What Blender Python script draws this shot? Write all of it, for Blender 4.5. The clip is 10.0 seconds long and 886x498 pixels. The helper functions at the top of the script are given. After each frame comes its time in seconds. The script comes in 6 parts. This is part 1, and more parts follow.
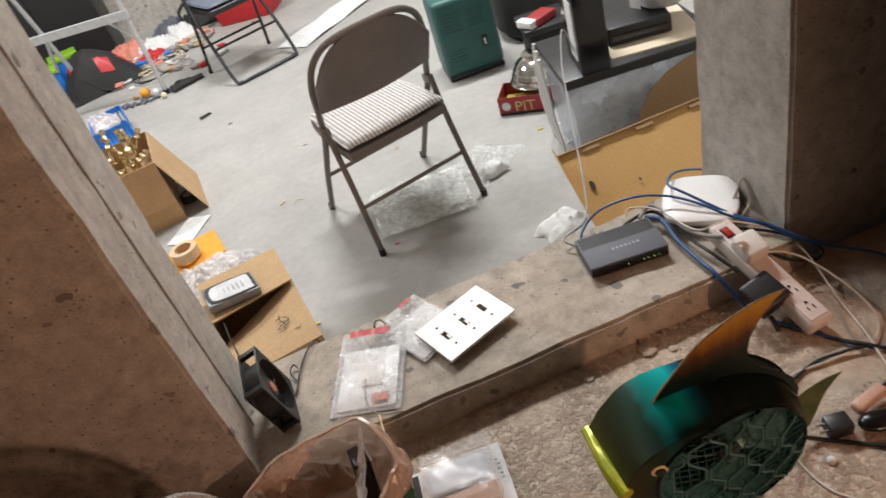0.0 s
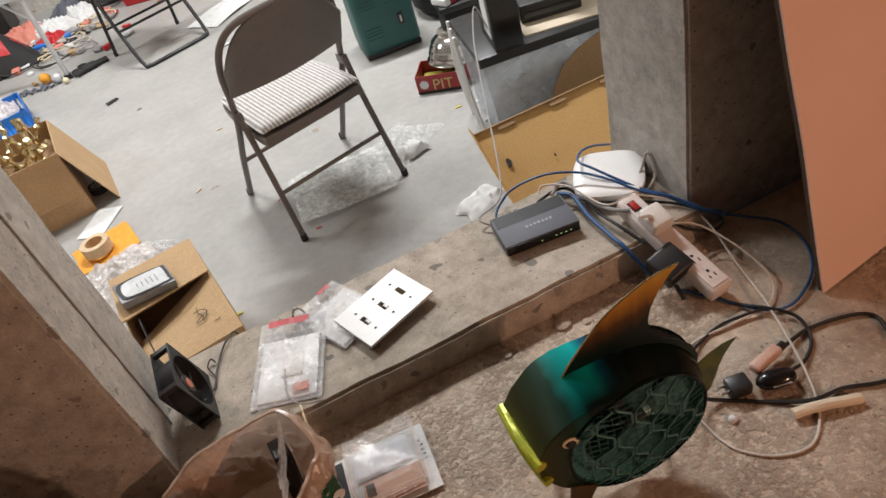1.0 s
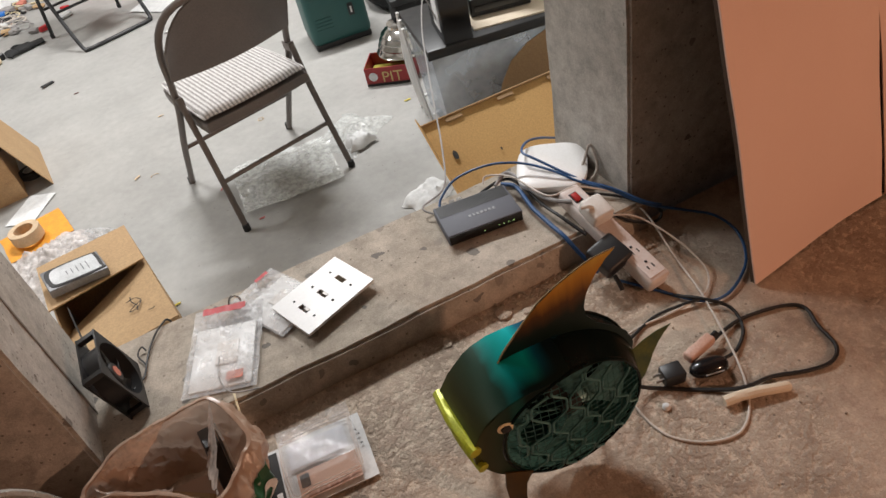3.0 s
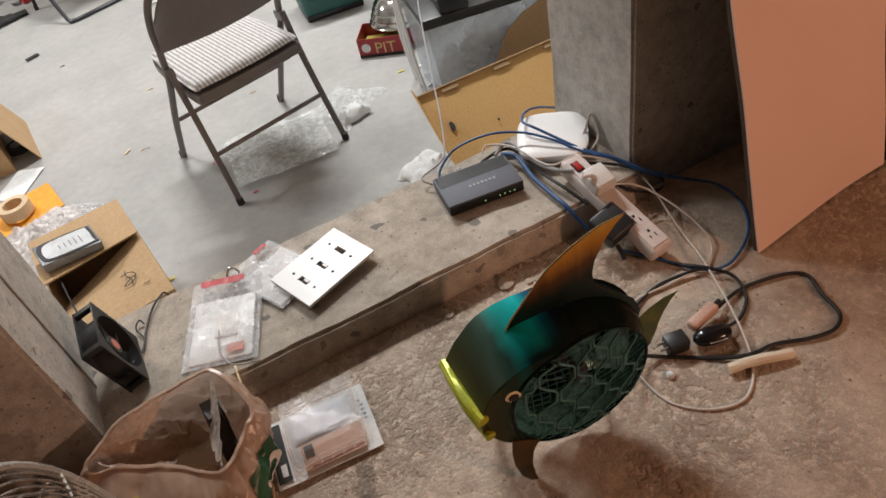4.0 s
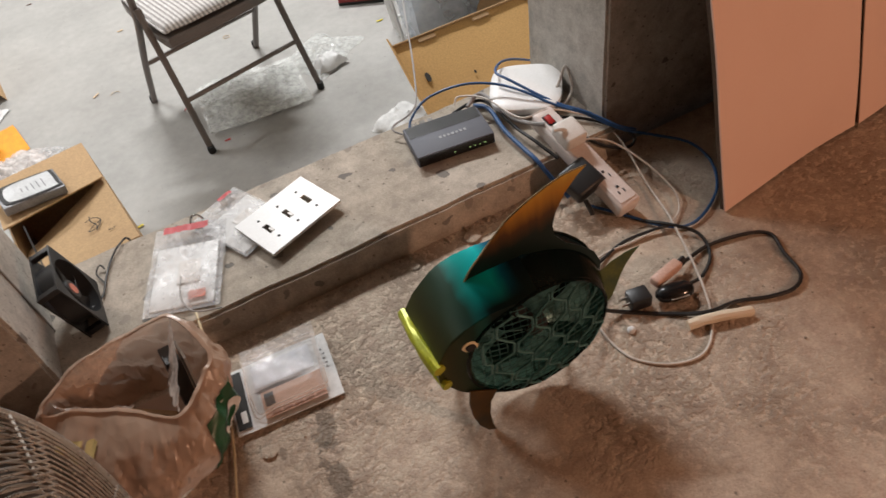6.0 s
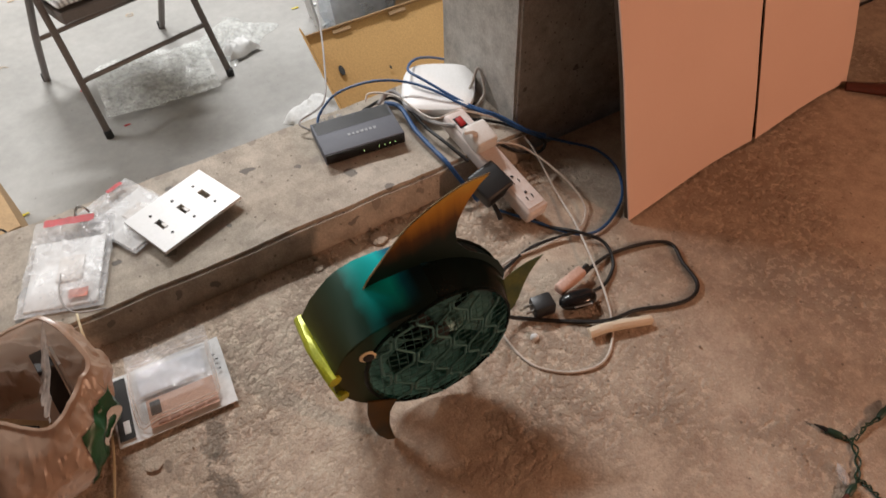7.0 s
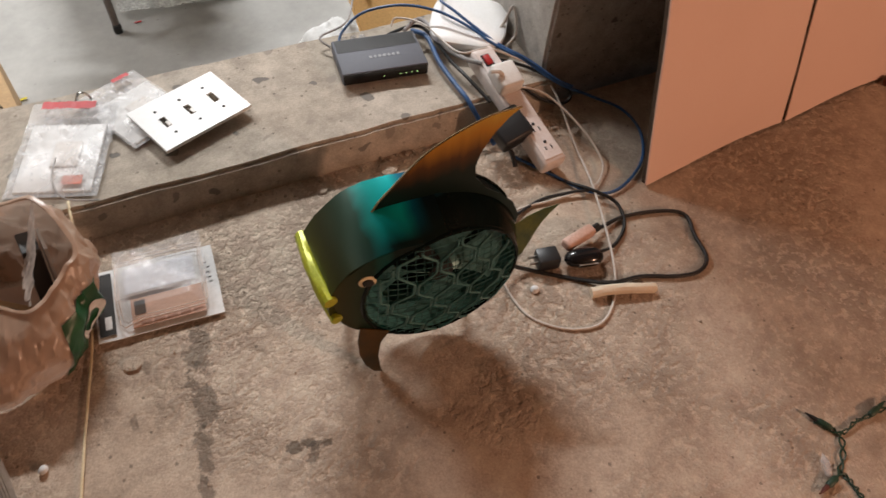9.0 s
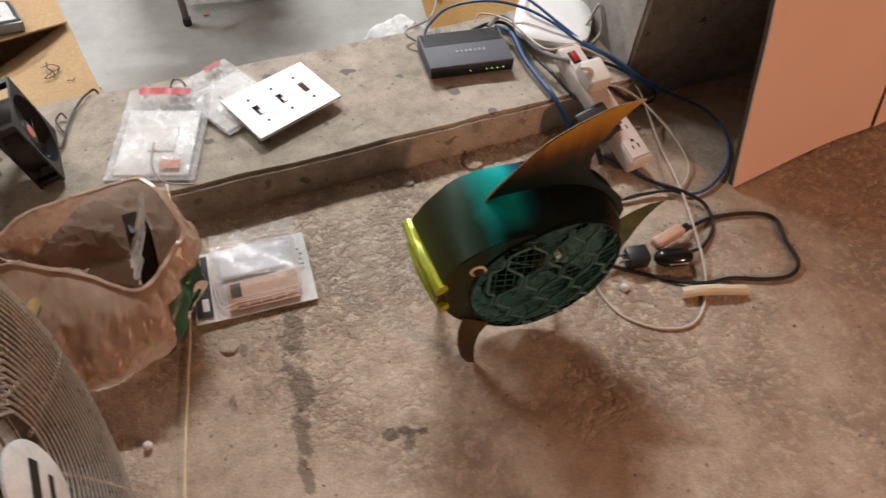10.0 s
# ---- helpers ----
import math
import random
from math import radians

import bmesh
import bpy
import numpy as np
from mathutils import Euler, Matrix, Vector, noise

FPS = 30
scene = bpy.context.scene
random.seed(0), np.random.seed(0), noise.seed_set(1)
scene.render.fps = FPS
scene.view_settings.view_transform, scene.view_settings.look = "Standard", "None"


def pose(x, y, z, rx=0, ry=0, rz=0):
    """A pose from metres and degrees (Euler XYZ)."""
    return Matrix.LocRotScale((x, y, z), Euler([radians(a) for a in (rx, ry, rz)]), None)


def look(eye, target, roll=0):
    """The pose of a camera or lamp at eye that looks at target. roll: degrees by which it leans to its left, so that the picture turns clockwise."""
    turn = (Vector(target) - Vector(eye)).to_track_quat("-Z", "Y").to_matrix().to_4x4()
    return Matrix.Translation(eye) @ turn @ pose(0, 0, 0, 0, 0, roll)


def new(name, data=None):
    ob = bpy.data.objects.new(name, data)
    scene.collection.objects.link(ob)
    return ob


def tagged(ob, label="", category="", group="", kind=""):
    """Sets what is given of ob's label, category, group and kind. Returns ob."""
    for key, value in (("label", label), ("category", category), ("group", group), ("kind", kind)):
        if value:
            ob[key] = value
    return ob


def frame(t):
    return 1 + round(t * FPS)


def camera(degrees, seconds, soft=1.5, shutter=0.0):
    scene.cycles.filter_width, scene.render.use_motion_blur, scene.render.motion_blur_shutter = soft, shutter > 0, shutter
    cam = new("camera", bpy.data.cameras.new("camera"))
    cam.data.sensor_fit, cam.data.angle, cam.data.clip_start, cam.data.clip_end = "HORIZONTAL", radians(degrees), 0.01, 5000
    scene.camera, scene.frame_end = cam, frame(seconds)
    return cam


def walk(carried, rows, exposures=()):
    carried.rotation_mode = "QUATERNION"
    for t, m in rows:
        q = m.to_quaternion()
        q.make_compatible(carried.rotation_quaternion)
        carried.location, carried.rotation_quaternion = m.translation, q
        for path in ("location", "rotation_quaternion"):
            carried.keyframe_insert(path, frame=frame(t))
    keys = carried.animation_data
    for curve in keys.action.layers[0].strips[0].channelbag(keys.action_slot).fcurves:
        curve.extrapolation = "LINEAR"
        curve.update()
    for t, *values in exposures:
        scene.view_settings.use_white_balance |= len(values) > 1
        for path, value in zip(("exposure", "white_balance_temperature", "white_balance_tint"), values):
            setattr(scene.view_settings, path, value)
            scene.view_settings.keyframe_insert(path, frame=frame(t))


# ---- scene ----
cam = camera(64.9, 10.0, shutter=0.5)
PATH = [
    (0, (0.042, -0.847, 0.99), (0.209, 0.759, -0.189), -19.2),
    (0.5, (0.059, -0.847, 0.997), (0.314, 0.705, -0.239), -19.5),
    (1, (0.074, -0.851, 0.991), (0.392, 0.654, -0.286), -18.1),
    (1.5, (0.068, -0.856, 0.987), (0.42, 0.646, -0.285), -15.1),
    (2, (0.07, -0.859, 0.97), (0.46, 0.629, -0.308), -14.0),
    (2.5, (0.082, -0.859, 0.968), (0.505, 0.607, -0.325), -13.9),
    (3.8, (0.083, -0.851, 0.953), (0.527, 0.556, -0.397), -13.9),
    (4, (0.064, -0.846, 0.951), (0.501, 0.549, -0.413), -14.0),
    (4.5, (0.071, -0.847, 0.947), (0.48, 0.537, -0.437), -14.7),
    (5, (0.077, -0.848, 0.944), (0.479, 0.524, -0.455), -14.8),
    (6.3, (0.095, -0.858, 0.93), (0.584, 0.42, -0.528), -8.8),
    (6.5, (0.108, -0.848, 0.931), (0.665, 0.414, -0.518), -5.5),
    (7, (0.118, -0.839, 0.919), (0.746, 0.337, -0.571), -3.4),
    (7.5, (0.105, -0.844, 0.914), (0.701, 0.306, -0.609), -1.7),
    (8, (0.104, -0.842, 0.908), (0.693, 0.293, -0.63), 0.2),
    (8.5, (0.109, -0.838, 0.887), (0.715, 0.253, -0.676), 2.7),
    (9, (0.098, -0.824, 0.876), (0.703, 0.25, -0.699), 5.4),
    (9.5, (0.052, -0.816, 0.875), (0.627, 0.268, -0.705), 7.1),
    (10, (0.003, -0.796, 0.862), (0.544, 0.314, -0.711), 4.6),
]
walk(cam, [(t, look(eye, target, roll)) for t, eye, target, roll in PATH], exposures=[(0.0, -0.12), (2.0, -0.22), (5.2, -0.2), (7.5, -0.06), (10.0, 0.03)])

# ---- world and light ----
world = bpy.data.worlds.new("world")
scene.world = world
world.use_nodes = True
world.node_tree.nodes["Background"].inputs[0].default_value = (0.05, 0.05, 0.055, 1)
world.node_tree.nodes["Background"].inputs[1].default_value = 0.15
GROUND = -0.47      # the garage floor, below the crawl space floor at 0
CEIL = 1.95         # crawl space ceiling
HIGH = 3.2          # garage ceiling


def area_lamp(name, at, size_x, size_y, power, colour, aim=None):
    data = bpy.data.lights.new(name, "AREA")
    data.shape, data.size, data.size_y, data.energy, data.color = "RECTANGLE", size_x, size_y, power, colour
    ob = new(name, data)
    ob.matrix_world = look(at, aim or (at[0], at[1], at[2] - 1))
    return ob


TUBE = (0.985, 0.985, 0.99)
area_lamp("garage_tube_lamp", (0.9, 3.0, HIGH - 0.06), 1.2, 0.08, 182, TUBE, (0.75, 2.5, -0.45))
area_lamp("garage_tube_lamp", (-1.7, 3.5, HIGH - 0.06), 1.2, 0.08, 112, TUBE, (-1.3, 3.0, -0.45))
bulb = bpy.data.lights.new("crawl_bulb_lamp", "POINT")
bulb.energy, bulb.color, bulb.shadow_soft_size = 74, (1.0, 0.565, 0.37), 0.05
new("crawl_bulb_lamp", bulb).location = (1.45, -2.2, 1.0)

# ---- materials ----
def nodes_of(name):
    m = bpy.data.materials.new(name)
    m.use_nodes = True
    t = m.node_tree
    return m, t, t.nodes["Principled BSDF"]


def link(t, a, b):
    t.links.new(a, b)


def coords(t, space="Object", scale=(1, 1, 1)):
    c = t.nodes.new("ShaderNodeTexCoord")
    m = t.nodes.new("ShaderNodeMapping")
    m.inputs["Scale"].default_value = scale
    link(t, c.outputs[space], m.inputs[0])
    return m.outputs[0]


def noise_tex(t, vec, scale, detail=4, rough=0.6):
    n = t.nodes.new("ShaderNodeTexNoise")
    n.inputs["Scale"].default_value, n.inputs["Detail"].default_value, n.inputs["Roughness"].default_value = scale, detail, rough
    link(t, vec, n.inputs["Vector"])
    return n.outputs["Fac"]


def ramp(t, fac, lo, hi, c0=(0, 0, 0), c1=(1, 1, 1)):
    r = t.nodes.new("ShaderNodeValToRGB")
    r.color_ramp.elements[0].position, r.color_ramp.elements[1].position = lo, hi
    r.color_ramp.elements[0].color, r.color_ramp.elements[1].color = (*c0, 1), (*c1, 1)
    link(t, fac, r.inputs[0])
    return r.outputs[0]


def mix(t, fac, a, b, kind="MIX"):
    m = t.nodes.new("ShaderNodeMix")
    m.data_type, m.blend_type = "RGBA", kind
    if isinstance(fac, float):
        m.inputs[0].default_value = fac
    else:
        link(t, fac, m.inputs[0])
    for k, v in ((6, a), (7, b)):
        if isinstance(v, tuple):
            m.inputs[k].default_value = (*v, 1)
        else:
            link(t, v, m.inputs[k])
    return m.outputs[2]


def math_node(t, op, a, b=0.0, clamp=False):
    m = t.nodes.new("ShaderNodeMath")
    m.operation, m.use_clamp = op, clamp
    for k, v in ((0, a), (1, b)):
        if isinstance(v, (int, float)):
            m.inputs[k].default_value = v
        else:
            link(t, v, m.inputs[k])
    return m.outputs[0]


def bump(t, bsdf, height, strength=0.3, dist=0.002, before=None):
    b = t.nodes.new("ShaderNodeBump")
    b.inputs["Strength"].default_value, b.inputs["Distance"].default_value = strength, dist
    link(t, height, b.inputs["Height"])
    if before is not None:
        link(t, before, b.inputs["Normal"])
    link(t, b.outputs[0], bsdf.inputs["Normal"])
    return b.outputs[0]


def surf(name, c1, c2=None, scale=30, rough=0.6, metal=0.0, relief=0.15, fine=250, dist=0.0006, stretch=(1, 1, 1), coat=0.0, sheen=0.0, space="Object", lo=0.3, hi=0.7, grit=0.18):
    """A surface with broad colour variation, a fine grain, uneven gloss and slight relief."""
    m, t, b = nodes_of(name)
    c2 = c2 or tuple(v * 0.78 for v in c1)
    v = coords(t, space, stretch)
    broad, grain = noise_tex(t, v, scale, 5), noise_tex(t, v, fine, 3)
    col = mix(t, ramp(t, broad, lo, hi), c2, c1)
    col = mix(t, grit, col, ramp(t, grain, 0.25, 0.75), "OVERLAY")
    link(t, col, b.inputs["Base Color"])
    r = t.nodes.new("ShaderNodeMapRange")
    r.inputs[3].default_value, r.inputs[4].default_value = max(rough - 0.1, 0.03), min(rough + 0.1, 1)
    link(t, broad, r.inputs[0])
    link(t, r.outputs[0], b.inputs["Roughness"])
    b.inputs["Metallic"].default_value = metal
    b.inputs["Coat Weight"].default_value = coat
    b.inputs["Sheen Weight"].default_value = sheen
    if relief:
        bump(t, b, grain, relief, dist)
    return m


def clear_film(name, tint, opacity, rough=0.15, crinkle=60, milk=(0.85, 0.85, 0.86), relief=0.6):
    """Thin clear or milky plastic: part of the light passes straight through, the rest meets a glossy skin."""
    m, t, b = nodes_of(name)
    v = coords(t)
    n = noise_tex(t, v, crinkle, 4)
    b.inputs["Base Color"].default_value, b.inputs["Roughness"].default_value = (*milk, 1), rough
    bump(t, b, n, relief, 0.004)
    tr = t.nodes.new("ShaderNodeBsdfTransparent")
    tr.inputs[0].default_value = (*tint, 1)
    mx = t.nodes.new("ShaderNodeMixShader")
    r = t.nodes.new("ShaderNodeMapRange")
    r.inputs[1].default_value, r.inputs[2].default_value = 0.3, 0.7
    r.inputs[3].default_value, r.inputs[4].default_value = opacity * 0.5, min(opacity * 1.5, 1)
    link(t, n, r.inputs[0])
    link(t, r.outputs[0], mx.inputs[0])
    link(t, tr.outputs[0], mx.inputs[1])
    link(t, b.outputs[0], mx.inputs[2])
    link(t, mx.outputs[0], t.nodes["Material Output"].inputs[0])
    return m


def thin_bag(name):
    """Thin carrier bag plastic: some light passes straight, some glows through, and creases catch the light."""
    m, t, b = nodes_of(name)
    v = coords(t)
    b.inputs["Base Color"].default_value, b.inputs["Roughness"].default_value = (0.55, 0.39, 0.29, 1), 0.3
    b.inputs["Specular IOR Level"].default_value = 0.7
    facets = []
    for scale in (13, 34):
        vo = t.nodes.new("ShaderNodeTexVoronoi")
        vo.inputs["Scale"].default_value = scale
        link(t, coords(t, "Object", (1, 1, 0.55)), vo.inputs["Vector"])
        facets.append(vo.outputs["Distance"])
    bump(t, b, math_node(t, "ADD", facets[0], math_node(t, "MULTIPLY", facets[1], 0.4)), 0.45, 0.012)
    thru = t.nodes.new("ShaderNodeBsdfTranslucent")
    thru.inputs[0].default_value = (0.8, 0.62, 0.5, 1)
    half = t.nodes.new("ShaderNodeMixShader")
    half.inputs[0].default_value = 0.18
    link(t, b.outputs[0], half.inputs[1])
    link(t, thru.outputs[0], half.inputs[2])
    tr = t.nodes.new("ShaderNodeBsdfTransparent")
    tr.inputs[0].default_value = (0.96, 0.9, 0.85, 1)
    mx = t.nodes.new("ShaderNodeMixShader")
    mx.inputs[0].default_value = 0.93
    link(t, tr.outputs[0], mx.inputs[1])
    link(t, half.outputs[0], mx.inputs[2])
    link(t, mx.outputs[0], t.nodes["Material Output"].inputs[0])
    return m


def glow(name, colour, strength):
    m, t, b = nodes_of(name)
    b.inputs["Base Color"].default_value = (*colour, 1)
    b.inputs["Emission Color"].default_value = (*colour, 1)
    b.inputs["Emission Strength"].default_value = strength
    return m


def concrete(name, c1, c2, upright=False, pebbles=0.0, pits=0.4, coarse=0.0, stains_and_patches=(), dirt=(0.12, 0.09, 0.065), dirt_amount=0.5, smooth=0.85, grit=1.0):
    """Cast concrete: clouds, sandy grain, pits, grey pebbles showing through, and each damp or oily stain and dark
    patch at its given place (x, y, half-width, half-length, depth).
    """
    m, t, b = nodes_of(name)
    v = coords(t)
    cloud, mid, sand = noise_tex(t, v, 3.5, 6), noise_tex(t, v, 28, 5, 0.7), noise_tex(t, v, 320, 3, 0.7)
    col = mix(t, ramp(t, cloud, 0.32, 0.68), c2, c1)
    blotch = noise_tex(t, v, 9, 8, 0.72)
    d = ramp(t, blotch, 0.56, 0.72)
    dm = math_node(t, "MULTIPLY", d, dirt_amount)
    col = mix(t, dm, col, dirt)
    col = mix(t, 0.28 * grit, col, ramp(t, mid, 0.25, 0.75), "OVERLAY")
    col = mix(t, 0.24 * grit, col, ramp(t, sand, 0.2, 0.8), "OVERLAY")
    height = math_node(t, "ADD", math_node(t, "MULTIPLY", mid, 0.22), math_node(t, "MULTIPLY", sand, 0.35))
    if pebbles:
        vo = t.nodes.new("ShaderNodeTexVoronoi")
        vo.inputs["Scale"].default_value = 27
        vo.inputs["Randomness"].default_value = 1.0
        wob = t.nodes.new("ShaderNodeMix")
        wob.data_type = "VECTOR"
        wob.inputs[0].default_value = 0.035
        link(t, v, wob.inputs[4])
        nz = t.nodes.new("ShaderNodeTexNoise")
        nz.inputs["Scale"].default_value = 30
        link(t, v, nz.inputs["Vector"])
        link(t, nz.outputs["Color"], wob.inputs[5])
        link(t, wob.outputs[1], vo.inputs["Vector"])
        keep = t.nodes.new("ShaderNodeSeparateColor")
        link(t, vo.outputs["Color"], keep.inputs[0])
        some = math_node(t, "GREATER_THAN", keep.outputs[0], 1 - pebbles)
        size = math_node(t, "MULTIPLY_ADD", keep.outputs[1], 0.22)
        t.nodes[-1].inputs[2].default_value = 0.1
        inside = math_node(t, "MULTIPLY", math_node(t, "LESS_THAN", vo.outputs["Distance"], size), some)
        tone = mix(t, keep.outputs[2], (0.16, 0.15, 0.14), (0.36, 0.31, 0.26))
        col = mix(t, math_node(t, "MULTIPLY", inside, 0.9), col, tone)
    pv = t.nodes.new("ShaderNodeTexVoronoi")
    pv.inputs["Scale"].default_value = 95
    link(t, v, pv.inputs["Vector"])
    sc = t.nodes.new("ShaderNodeSeparateColor")
    link(t, pv.outputs["Color"], sc.inputs[0])
    hole = math_node(t, "MULTIPLY", math_node(t, "LESS_THAN", pv.outputs["Distance"], 0.22), math_node(t, "GREATER_THAN", sc.outputs[0], 1 - pits * 0.4))
    col = mix(t, math_node(t, "MULTIPLY", hole, 0.55), col, (0.08, 0.065, 0.05))
    height = math_node(t, "SUBTRACT", height, math_node(t, "MULTIPLY", hole, 0.5))
    if coarse:
        stipple = noise_tex(t, v, 75, 4, 0.65)
        where = ramp(t, noise_tex(t, v, 2.6, 4), 0.4, 0.6)
        rough_part = math_node(t, "MULTIPLY", math_node(t, "MULTIPLY", ramp(t, stipple, 0.35, 0.6), where), coarse)
        height = math_node(t, "ADD", height, math_node(t, "MULTIPLY", rough_part, 0.9))
        worn = math_node(t, "MULTIPLY", math_node(t, "MULTIPLY", ramp(t, stipple, 0.45, 0.33), where), 0.42)
        col = mix(t, worn, col, (0.15, 0.11, 0.08))
    if stains_and_patches:
        sep = t.nodes.new("ShaderNodeSeparateXYZ")
        link(t, v, sep.inputs[0])
        edge = noise_tex(t, v, 22, 6, 0.75)
        speck = noise_tex(t, v, 60, 4, 0.7)
        for x, y, hw, hl, depth in stains_and_patches:
            ax = math_node(t, "DIVIDE", math_node(t, "SUBTRACT", sep.outputs[0], x), hw)
            ay = math_node(t, "DIVIDE", math_node(t, "SUBTRACT", sep.outputs[2 if upright else 1], y), hl)
            r2 = math_node(t, "ADD", math_node(t, "MULTIPLY", ax, ax), math_node(t, "MULTIPLY", ay, ay))
            near = math_node(t, "SUBTRACT", math_node(t, "MULTIPLY", edge, 2.9), r2)
            msk = ramp(t, math_node(t, "SUBTRACT", near, math_node(t, "MULTIPLY", speck, 1.5)), 0.25, 0.5)
            col = mix(t, math_node(t, "MULTIPLY", msk, depth), col, (0.1, 0.08, 0.062))
    link(t, col, b.inputs["Base Color"])
    b.inputs["Roughness"].default_value = smooth
    b.inputs["Specular IOR Level"].default_value = 0.3
    bump(t, b, height, 0.75 * min(grit, 1.0), 0.004)
    return m


